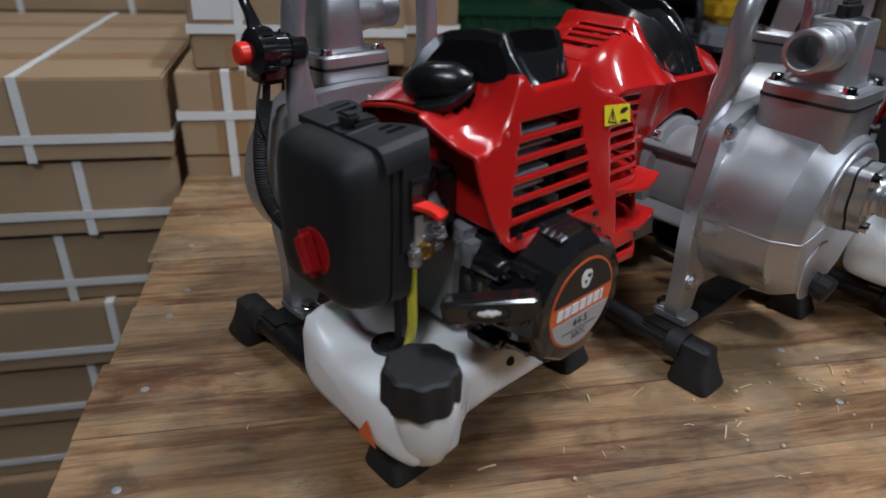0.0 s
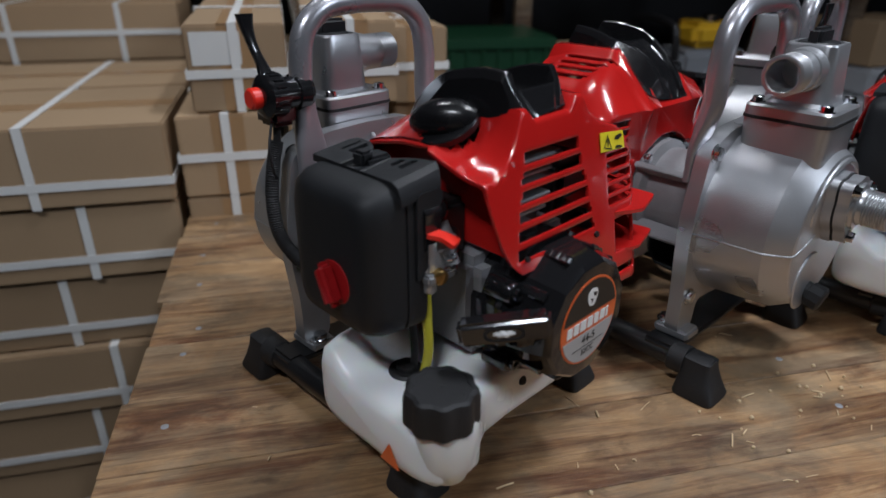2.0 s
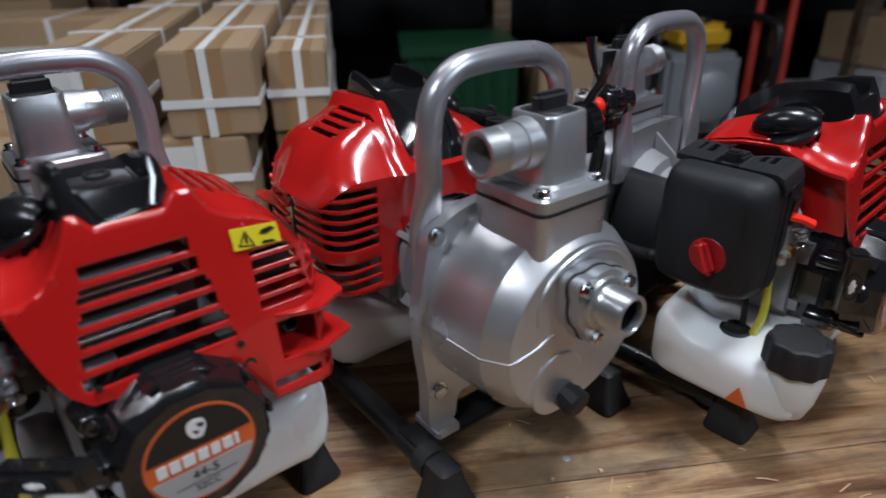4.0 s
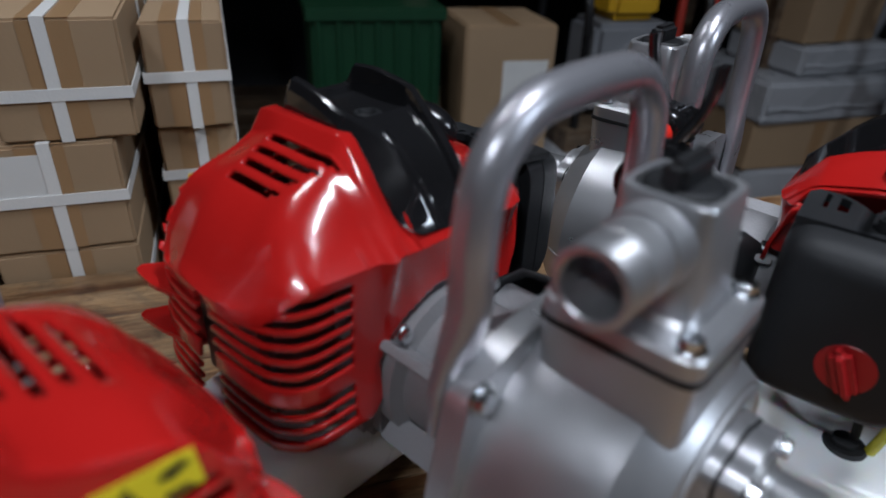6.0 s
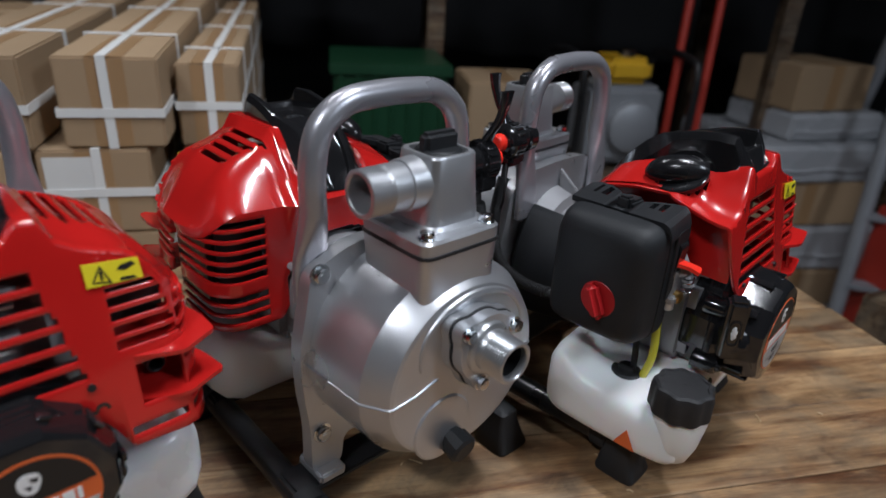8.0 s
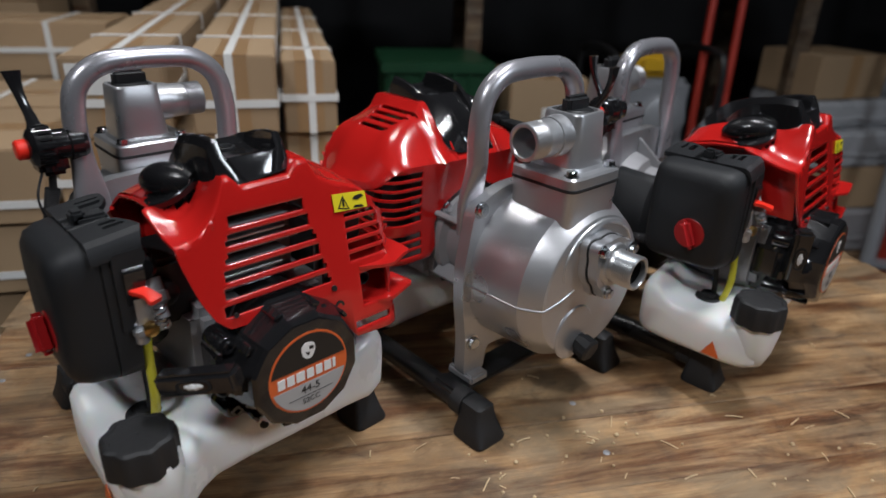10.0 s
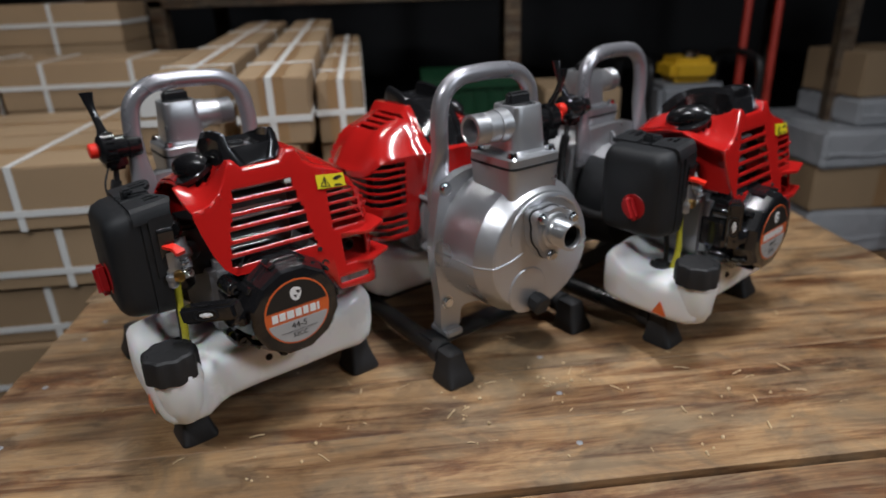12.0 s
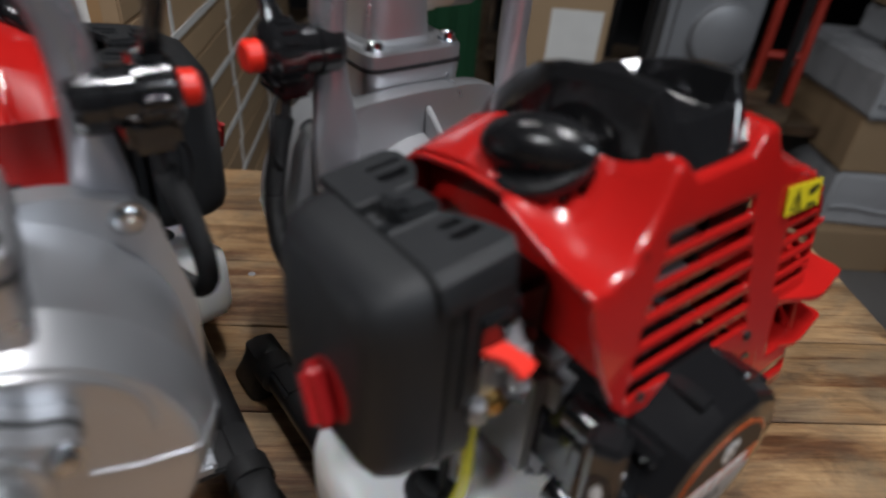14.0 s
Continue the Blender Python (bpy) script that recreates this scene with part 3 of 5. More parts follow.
def starter_parts(p):
    bm = bmesh.new()
    def gon(x, r, n=12, turn=15, dz=0.0):
        return [Vector((x, r * math.cos(radians(turn + 360 * i / n)), 0.155 + dz + r * math.sin(radians(turn + 360 * i / n)))) for i in range(n)]
    loft(bm, [gon(-0.070, 0.056), gon(-0.045, 0.057), gon(-0.043, 0.0585), gon(-0.038, 0.0585), gon(-0.034, 0.0545), gon(-0.014, 0.0515), gon(-0.003, 0.0480), gon(-0.0005, 0.0455), gon(0.0, 0.0440)])
    body = part("recoil_starter", bm, GLOSS, p, "gloss black twelve-sided starter housing", 20)
    for a in (30, 150, 210, 330):
        c, s = math.cos(radians(a)), math.sin(radians(a))
        bm = bmesh.new()
        turned(bm, (-0.052, 0.057 * c, 0.155 + 0.057 * s), (1, 0, 0), [(0, 0.0095), (0.020, 0.0085), (0.022, 0.0070)], 16)
        turned(bm, (-0.0305, 0.057 * c, 0.155 + 0.057 * s), (1, 0, 0), [(0, 0.0048), (0.004, 0.0046), (0.004, 0.0025), (0.002, 0.0022)], 12)
        part("screw_boss", bm, GLOSS, body)
    for i in range(10):
        a = radians(18 + 36 * i)
        bm = bmesh.new()
        rbox(bm, (-0.036, -0.004, 0.0500), (-0.010, 0.004, 0.0535), 0.001, 1, Matrix.Translation((0, 0, 0.155)) @ Matrix.Rotation(a, 4, "X"))
        part("cooling_rib", bm, GLOSS, body)
    # rope outlet and grip
    bm = bmesh.new()
    turned(bm, (-0.024, -0.044, 0.158), (0.35, -1, 0.25), [(0, 0.013), (0.012, 0.012), (0.014, 0.0095), (0.021, 0.0092), (0.022, 0.007)], 20)
    part("rope_guide", bm, GLOSS, body)
    bm = bmesh.new()
    m = Matrix.Translation((-0.014, -0.080, 0.176)) @ Matrix.Rotation(radians(-52), 4, "Z") @ Matrix.Rotation(radians(12), 4, "X")
    rbox(bm, (-0.0095, -0.031, -0.0085), (0.0065, 0.031, 0.0085), 0.003, 3, m)
    grip = part("pull_grip", bm, GLOSS, p, "black plastic starter grip")
    bm = bmesh.new()
    loft(bm, [[m @ Vector((x, a, b)) for a, b in oval(0, 0, rx, ry, 3, 24)] for x, rx, ry in ((0.0062, 0.0135, 0.0052), (0.0072, 0.0135, 0.0052), (0.0072, 0.0115, 0.0040), (0.0055, 0.0110, 0.0036))])
    part("grip_socket", bm, MATT, grip)
    bm = bmesh.new()
    sweep(bm, [m @ Vector((0.0060, -0.007 + 0.014 * i / 8, 0.0006 * math.sin(i * 2.2))) for i in range(9)], lambda t: 0.0026 * math.sin(math.pi * (0.15 + 0.7 * t)), 8)
    part("rope_knot", bm, WHITE_INK, grip, "white starter rope knot")
    # round badge: ring, dark top, orange band, grey foot
    R = 0.0352
    def disc(x, r, lo, hi, mat, name, label=""):
        pts = []
        a0, a1 = math.asin(max(-1, lo / r)), math.asin(min(1, hi / r))
        n = 24
        pts += [(r * math.cos(a0 + (a1 - a0) * i / n), r * math.sin(a0 + (a1 - a0) * i / n)) for i in range(n + 1)]
        pts += [(-r * math.cos(a1 + (a0 - a1) * i / n), r * math.sin(a1 + (a0 - a1) * i / n)) for i in range(n + 1)]
        clean = [q for i, q in enumerate(pts) if (Vector(q) - Vector(pts[i - 1])).length > 1e-5]
        b = bmesh.new()
        prism(b, clean, lambda a, c, d: (x + d, a, 0.155 + c), 0.0003)
        return part(name, b, mat, body, label)
    disc(0.0001, R, -R, R, ORANGE, "badge", "round orange, black and grey badge")
    disc(0.0006, R - 0.0018, 0.0060, R - 0.0018, INK, "badge_top")
    disc(0.0006, R - 0.0018, -(R - 0.0018), -0.0085, GREY_INK, "badge_foot")
    # brand word as plain bars, and its emblem as a plain shield
    for i, (w, h) in enumerate(((0.0062, 0.0085), (0.0064, 0.0085), (0.0076, 0.0085), (0.0064, 0.0085), (0.0058, 0.0085), (0.0064, 0.0085), (0.0026, 0.0085))):
        y = (-0.0258, -0.0178, -0.0092, -0.0004, 0.0076, 0.0156, 0.0216)[i]
        b = bmesh.new()
        rbox(b, (0.0006, y - w / 2 + 0.001, -0.0055 + 0.155), (0.0010, y + w / 2 + 0.001, -0.0055 + h + 0.155), 0)
        part("word_bar", b, WHITE_INK, body)
    b = bmesh.new()
    prism(b, rounded_outline([(-0.006, 0.0245), (-0.002, 0.0275), (0.0055, 0.0255), (0.0062, 0.0190), (0.0025, 0.0120), (-0.0035, 0.0130), (-0.0062, 0.0185)], 0.003), lambda a, c, d: (0.0010 + d, a, 0.155 + c), 0.0003)
    part("emblem", b, WHITE_INK, body)
    for q in ([(0.0002, 0.0235), (0.0048, 0.0225), (0.0040, 0.0195), (0.0010, 0.0205)], [(-0.0030, 0.0190), (0.0010, 0.0180), (-0.0004, 0.0150)]):
        b = bmesh.new()
        prism(b, q, lambda a, c, d: (0.0013 + d, a, 0.155 + c), 0.0002)
        part("emblem_mark", b, INK, body)
    words("44-5", 0.0095, (0.0011, 0.0, 0.155 - 0.0145), body, INK)
    b = bmesh.new()
    rbox(b, (0.0010, -0.020, 0.155 - 0.0204), (0.0012, 0.020, 0.155 - 0.0200), 0)
    part("badge_line", b, INK, body)
    words("52CC", 0.0068, (0.0011, 0.0, 0.155 - 0.0250), body, INK)


def ease(points, v):
    """Straight runs between (position, value) pairs."""
    for (a, p), (b, q) in zip(points, points[1:]):
        if v <= b:
            return p + (q - p) * max(0.0, (v - a) / (b - a))
    return points[-1][1]


def cowl_facets(x, y):
    """Height of the cowl's upper skin: a scooped flank towards the carburettor, a ridge beside the cap, a sloping slotted facet."""
    if y < -0.030:
        edge = ease(((-0.186, 0.248), (-0.160, 0.260), (-0.130, 0.266), (-0.097, 0.268), (-0.060, 0.2565), (-0.040, 0.2545)), x)
        inner = ease(((-0.186, 0.256), (-0.170, 0.269), (-0.150, 0.279), (-0.130, 0.286), (-0.100, 0.289), (-0.075, 0.289), (-0.060, 0.295), (-0.040, 0.295)), x)
        power = ease(((-0.100, 1.15), (-0.060, 2.6)), x)
        s = max(0.0, (y + 0.072) / 0.042)
        dip = 0.0035 * math.exp(-((x + 0.078) / 0.010) ** 2 - ((y + 0.048) / 0.013) ** 2)
        return edge + (inner - edge) * s ** power - dip
    if y < 0.030:
        rim = ease(((-0.030, 0.295), (-0.024, 0.295), (-0.017, 0.287), (0.022, 0.288), (0.030, 0.297)), y)
        return ease(((-0.186, 0.250), (-0.165, 0.264), (-0.150, 0.272), (-0.075, 0.284), (-0.058, rim), (-0.040, rim)), x)
    front = ease(((0.030, 0.297), (0.039, 0.2965), (0.046, 0.283), (0.060, 0.2745), (0.088, 0.2655), (0.107, 0.236), (0.118, 0.212), (0.124, 0.202)), y)
    crown = ease(((0.030, 0.298), (0.039, 0.2975), (0.046, 0.290), (0.060, 0.2835), (0.074, 0.2775), (0.084, 0.2715), (0.092, 0.2650), (0.100, 0.2570), (0.107, 0.2480), (0.113, 0.2390), (0.118, 0.2310), (0.124, 0.2230)), y)
    rear = min(crown, ease(((0.030, 0.252), (0.042, 0.262), (0.055, 0.254), (0.088, 0.252), (0.107, 0.244), (0.124, 0.220)), y))
    swell = 0.0075 * math.sin(math.pi * min(1, max(0, (x + 0.170) / 0.046))) * min(1, (y - 0.030) / 0.03) * max(0, min(1, (0.116 - y) / 0.02))
    return ease(((-0.168, rear), (-0.128, crown), (-0.078, crown), (-0.050, front), (-0.030, front)), x) + swell


def cowl_top(x, y):
    """The upper skin, softened across its facets towards the silencer."""
    h = 0.007 * max(0.0, min(1.0, (y - 0.050) / 0.012))
    return (cowl_facets(x, y) + cowl_facets(x, y - h) + cowl_facets(x, y + h) + cowl_facets(x - h, y) + cowl_facets(x + h, y)) / 5 if h else cowl_facets(x, y)


def cover_parts(p):
    """The red engine cowl: a thin shell over stations along y, with the cooling slots left open."""
    SIDE, SH, TOP, BACK = 42, 5, 26, 33
    back0 = SIDE + SH + TOP

    def ring(y):
        low = ease(((-0.072, 0.249), (-0.068, 0.232), (-0.062, 0.212), (-0.055, 0.197), (-0.045, 0.187), (0.030, 0.183), (0.038, 0.180), (0.052, 0.160), (0.062, 0.141), (0.092, 0.139), (0.118, 0.138), (0.1236, 0.146)), y)
        pull = ease(((0.098, 0.0), (0.106, 0.003), (0.112, 0.009), (0.118, 0.019), (0.1225, 0.038), (0.1236, 0.066)), y)
        back = ease(((-0.072, -0.172), (-0.062, -0.181), (-0.050, -0.184), (0.030, -0.183), (0.060, -0.178), (0.096, -0.174), (0.106, -0.170), (0.112, -0.164), (0.118, -0.154), (0.1225, -0.136), (0.1236, -0.114)), y)
        face = lambda z: -0.0445 - 0.18 * (z - 0.2725) - pull
        lip = cowl_top(face(0.27), y)
        pts, base = [], 0.183 if y < 0.0615 else 0.141
        for i in range(SIDE):
            z = min(max(base + (0.2725 - base) * i / SIDE, low + 0.00005 * i) if i else low, lip - 0.005 + 0.00005 * i)
            pts.append((face(z), z))
        a, b = Vector((face(lip - 0.004), lip - 0.004)), Vector((face(lip), lip + 0.0006))
        x0 = face(lip) - min(0.006, 0.3 * (face(lip) - back))
        c = Vector((x0, cowl_top(x0, y)))
        for i in range(SH):
            t = i / SH
            q = a * (1 - t) ** 2 + b * 2 * t * (1 - t) + c * t * t
            pts.append((q.x, q.y))
        x1 = max(back + 0.006, min(-0.166, x0 - 0.002)) if back < -0.16 else back + 0.004
        for i in range(TOP):
            x = x0 + (x1 - x0) * i / (TOP - 1)
            pts.append((x, cowl_top(x, y)))
        z1 = cowl_top(x1, y) - 0.006
        for i in range(BACK + 1):
            t = i / BACK
            ridge = 0.0045 * math.exp(-((y - 0.049) / 0.0045) ** 2) * (1 - t) ** 2
            pts.append((back - ridge + 0.004 * math.sin(math.pi * t) * min(1, max(0, (0.1 - y) * 20)), min(z1 - 0.0002 * i, 0.2460 - (0.2460 - low) * t)))
        return [Vector((x, y + (0.005 if y < -0.066 and z > 0.25 and x < -0.0985 else 0), z)) for x, z in pts]

    ys = sorted({-0.072, -0.017, 0.022, 0.039, 0.046, 0.1045, 0.1065, 0.117, 0.1195, 0.1215, 0.123, 0.1236} | {round(-0.0695 + 0.0025 * i, 4) for i in range(75)})
    bm = bmesh.new()
    rows = [[bm.verts.new(q) for q in ring(y)] for y in ys]
    dish, dish_axis = Vector((-0.1015, -0.0455, cowl_top(-0.1015, -0.0455))), Vector((-0.06, -0.50, 0.86)).normalized()

    def is_open(y, k, mid):
        if k < SIDE:
            row = k // 2 - 3
            if 0 <= row <= 16 and row % 3 < 2 and -0.048 + 0.0010 * row < y < 0.045 - 0.0009 * row:
                return True
            if 20 <= k <= 33 and k % 3 < 2 and 0.066 < y < 0.1045 - 0.0006 * (k - 20):
                return True
            if 0.074 < y < 0.102 and 8 <= k <= 16:
                return True
            if 0.064 < y < 0.100 and 2 <= k <= 3:
                return True
        if SIDE + SH <= k < back0 and 0.049 < y < 0.082 and int((y - 0.049) / 0.0025) % 4 < 2 and -0.137 + (y - 0.049) * 0.5 < mid.x < -0.076:
            return True
        j = k - back0 - 2
        if 0 <= j < 30 and j % 3 < 2 and j // 3 != 6 and 0.072 < y:
            return True
        if 0.1045 < y and k < SIDE and 0.147 < mid.z < 0.241 and (0.2403 - mid.z) / 0.0097 % 1 < 0.66 and int((0.2403 - mid.z) / 0.0097) != 6:
            return True
        d = mid - dish
        return y < -0.02 and SIDE + SH <= k < back0 and (d - dish_axis * d.dot(dish_axis)).length < 0.0215

    for i in range(len(ys) - 1):
        ym = (ys[i] + ys[i + 1]) / 2
        for k in range(len(rows[0]) - 1):
            q = (rows[i][k], rows[i][k + 1], rows[i + 1][k + 1], rows[i + 1][k])
            if not is_open(ym, k, (q[0].co + q[1].co + q[2].co + q[3].co) / 4):
                bm.faces.new(q)
    # round opening over the bell housing
    cut = [f for f in bm.faces if f.calc_center_median().x < -0.15 and f.calc_center_median().y < 0.055 and f.calc_center_median().z < 0.155 + math.sqrt(max(0, 0.060 ** 2 - f.calc_center_median().y ** 2))]
    bmesh.ops.delete(bm, geom=cut, context="FACES")
    bmesh.ops.delete(bm, geom=[v for v in bm.verts if not v.link_faces], context="VERTS")
    cover = part("engine_cover", bm, RED, p, "glossy red slotted plastic engine cowl", 34)
    so = cover.modifiers.new("wall", "SOLIDIFY")
    so.thickness, so.offset = 0.0028, -1
    be = cover.modifiers.new("edge", "BEVEL")
    be.width, be.segments, be.limit_method, be.angle_limit = 0.0005, 1, "ANGLE", radians(50)
    # inner wall that closes the cowl towards the carburettor
    bm = bmesh.new()
    prism(bm, rounded_outline([(-0.040, 0.195), (-0.047, 0.235), (-0.053, 0.252), (-0.075, 0.257), (-0.152, 0.262), (-0.178, 0.247), (-0.180, 0.200)], 0.004), lambda a, b, c: (a, -0.046 + c, b), 0.0025)
    part("inner_wall", bm, RED, cover)
    # heat guard lips by the exhaust
    for z, tip, drop in ((0.199, 0.125, 0.004), (0.165, 0.129, 0.002)):
        bm = bmesh.new()
        outline = rounded_outline([(-0.0320, 0.070), (-0.0210, 0.098), (-0.0240, tip), (-0.050, 0.126), (-0.080, 0.118), (-0.080, 0.070)], 0.006)
        loft(bm, [[Vector((a, b, z + dz + (0.006 if b > 0.11 else 0.0) - drop * (b - 0.07) * 10)) for a, b in outline] for dz in (-0.0015, 0.0015)])
        part("heat_guard", bm, RED, cover)
    # small round holes, their shade drawn as black discs, and the moulded arch under the slots
    for y, z, r in ((0.046, 0.190, 0.0024), (-0.040, 0.197, 0.0020)):
        bm = bmesh.new()
        turned(bm, (-0.0300, y, z), (1, 0, 0.18), [(0, r), (0.0022, r), (0.0022, r * 0.5)], 14)
        part("hole_shade_disc", bm, INK, cover)
    # yellow warning sticker
    on_face = lambda y, z, off: (-0.0428 - 0.18 * (z - 0.2725) + off, y, z)
    bm = bmesh.new()
    prism(bm, [(0.0565, 0.2510), (0.0890, 0.2490), (0.0880, 0.2625), (0.0560, 0.2655)], lambda a, b, c: on_face(a, b, c - 0.0008), 0.0006)
    st = part("warning_sticker", bm, YELLOW, cover, "yellow hot-surface warning sticker")

    def mark(q):
        bm = bmesh.new()
        bm.faces.new([bm.verts.new(on_face(y - 0.0065, z + 0.0082 + (0.0785 - y) * 0.05, 0.0002)) for y, z in q])
        part("sticker_mark", bm, INK, st)
    tri = [(0.0660, 0.2445), (0.0775, 0.2425), (0.0720, 0.2545)]
    inner = [(0.072 + (a - 0.072) * 0.72, 0.2470 + (z - 0.2470) * 0.72) for a, z in tri]
    for i in range(3):
        mark([tri[i], tri[(i + 1) % 3], inner[(i + 1) % 3], inner[i]])
    for q in ([(0.0712, 0.2455), (0.0728, 0.2455), (0.0728, 0.2510), (0.0712, 0.2510)], [(0.081, 0.2430), (0.092, 0.2425), (0.0900, 0.2445), (0.083, 0.2450)], [(0.081, 0.2500), (0.086, 0.2490), (0.0925, 0.2515), (0.090, 0.2535), (0.0835, 0.2525)]):
        mark(q)

    # black top cap: a channel between two walls, the carburettor side running on as an arch, and a tongue towards the pump
    bm = bmesh.new()
    rings = []
    for x, w, z0, za, zb, zf in ((-0.0510, 0.0195, 0.2850, 0.2872, 0.2872, 0.2872), (-0.0535, 0.0225, 0.2850, 0.2905, 0.2905, 0.2905), (-0.0605, 0.0290, 0.2865, 0.3042, 0.3042, 0.3040), (-0.0620, 0.0295, 0.2870, 0.3070, 0.3070, 0.3045), (-0.0668, 0.0300, 0.2850, 0.3160, 0.3155, 0.3040),
                                 (-0.0685, 0.0302, 0.2830, 0.3175, 0.3165, 0.3000), (-0.0850, 0.0315, 0.2800, 0.3180, 0.3150, 0.2985), (-0.1000, 0.0320, 0.2790, 0.3160, 0.3115, 0.2985), (-0.1150, 0.0325, 0.2760, 0.3130, 0.3065, 0.2990),
                                 (-0.1220, 0.0325, 0.2720, 0.3110, 0.3050, 0.3030), (-0.1370, 0.0320, 0.2690, 0.3050, 0.2985, 0.2980), (-0.1500, 0.0315, 0.2620, 0.2960, 0.2905, 0.2900), (-0.1600, 0.0310, 0.2560, 0.2860, 0.2810, 0.2805), (-0.1690, 0.0300, 0.2500, 0.2760, 0.2700, 0.2695), (-0.1760, 0.0280, 0.2480, 0.2670, 0.2590, 0.2585), (-0.1800, 0.0250, 0.2470, 0.2620, 0.2500, 0.2500)):
        taper = ease(((-0.180, 1.0), (-0.140, 1.0), (-0.116, 0.0), (-0.050, 0.0)), x)
        n = w - 0.0045 - 0.0085 * taper
        ka, kb = za - 0.0065 - (za - z0 - 0.0065) * 0.45 * taper, zb - 0.0065 - (zb - z0 - 0.0065) * 0.45 * taper
        rings.append([Vector((x, y, max(z, z0 + 0.0004 * i))) for i, (y, z) in enumerate(((-w - 0.0015, z0), (-w, ka), (-n - 0.0016, za - 0.0008), (-n, za), (-n + 0.0030, za), (-n + 0.0042, za - 0.0010), (-n + 0.0062, zf + 0.0006), (-n + 0.0080, zf),
                                                                                         (n - 0.0080, zf), (n - 0.0062, zf + 0.0006), (n - 0.0042, zb - 0.0010), (n - 0.0030, zb), (n, zb), (n + 0.0016, zb - 0.0008), (w, kb), (w + 0.0015, z0)))])
    loft(bm, rings)
    cap = part("top_cap", bm, GLOSS, p, "gloss black plastic top cap with an open channel", 16)
    bm = bmesh.new()
    turned(bm, (-0.108, 0.002, 0.2975), (0, 0, 1), [(0, 0.0085), (0.0022, 0.0085), (0.0026, 0.0078), (0.0026, 0.0058), (0.0010, 0.0052)], 24)
    part("cap_screw", bm, MATT, cap)
    # plug recess and the rubber boot in it
    bm = bmesh.new()
    turned(bm, dish, dish_axis, [(0.0006, 0.0212), (0.0012, 0.0226), (0.0004, 0.0234), (-0.0040, 0.0232)], 36, caps=False)
    turned(bm, dish, dish_axis, [(0.0008, 0.0216), (-0.0030, 0.0206), (-0.0085, 0.0180), (-0.0120, 0.0130), (-0.0135, 0.0060)], 36)
    part("plug_recess", bm, GLOSS, cap, "black plastic plug recess", 40)
    bm = bmesh.new()
    boot = smooth_path([(-0.0830, -0.0350, 0.2840), (-0.0940, -0.0410, 0.2835), (-0.1080, -0.0480, 0.2820), (-0.1210, -0.0520, 0.2790), (-0.1310, -0.0535, 0.2750)], 6)
    sweep(bm, boot, lambda t: 0.0002 + 0.0142 * math.sin(math.pi * min(1, 0.12 + 0.88 * t)) ** 0.62, 22)
    part("plug_boot", bm, RUBBER_SHEEN, p, "black rubber spark plug boot", 40)

    # finned cylinder inside, silencer and outlet
    bm = bmesh.new()
    rbox(bm, (-0.155, -0.034, 0.175), (-0.080, 0.040, 0.272), 0.004)
    cyl = part("cylinder", bm, RAW, p, "grey finned cylinder behind the slots")
    for i in range(8):
        bm = bmesh.new()
        z = 0.192 + i * 0.0100
        rbox(bm, (-0.167, -0.042, z), (-0.0580, 0.034 - 0.012 * (i % 2) - 0.016 * (i < 3), z + 0.0030), 0.001, 1)
        part("cooling_fin", bm, SILVER if i % 3 else RAW, cyl)
    bm = bmesh.new()
    rbox(bm, (-0.150, 0.062, 0.150), (-0.078, 0.113, 0.232), 0.006)
    mf = part("silencer", bm, STEEL, p, "black steel silencer box")
    bm = bmesh.new()
    ring_tube(bm, (-0.080, 0.092, 0.176), (1, 0, 0), 0.030, 0.0065, 0.0050, 20)
    part("exhaust_outlet", bm, STEEL, mf)
    bm = bmesh.new()
    rbox(bm, (-0.172, -0.060, 0.108), (-0.060, 0.060, 0.190), 0.008)
    part("crankcase", bm, RAW, p, "dull grey crankcase under the cowl")


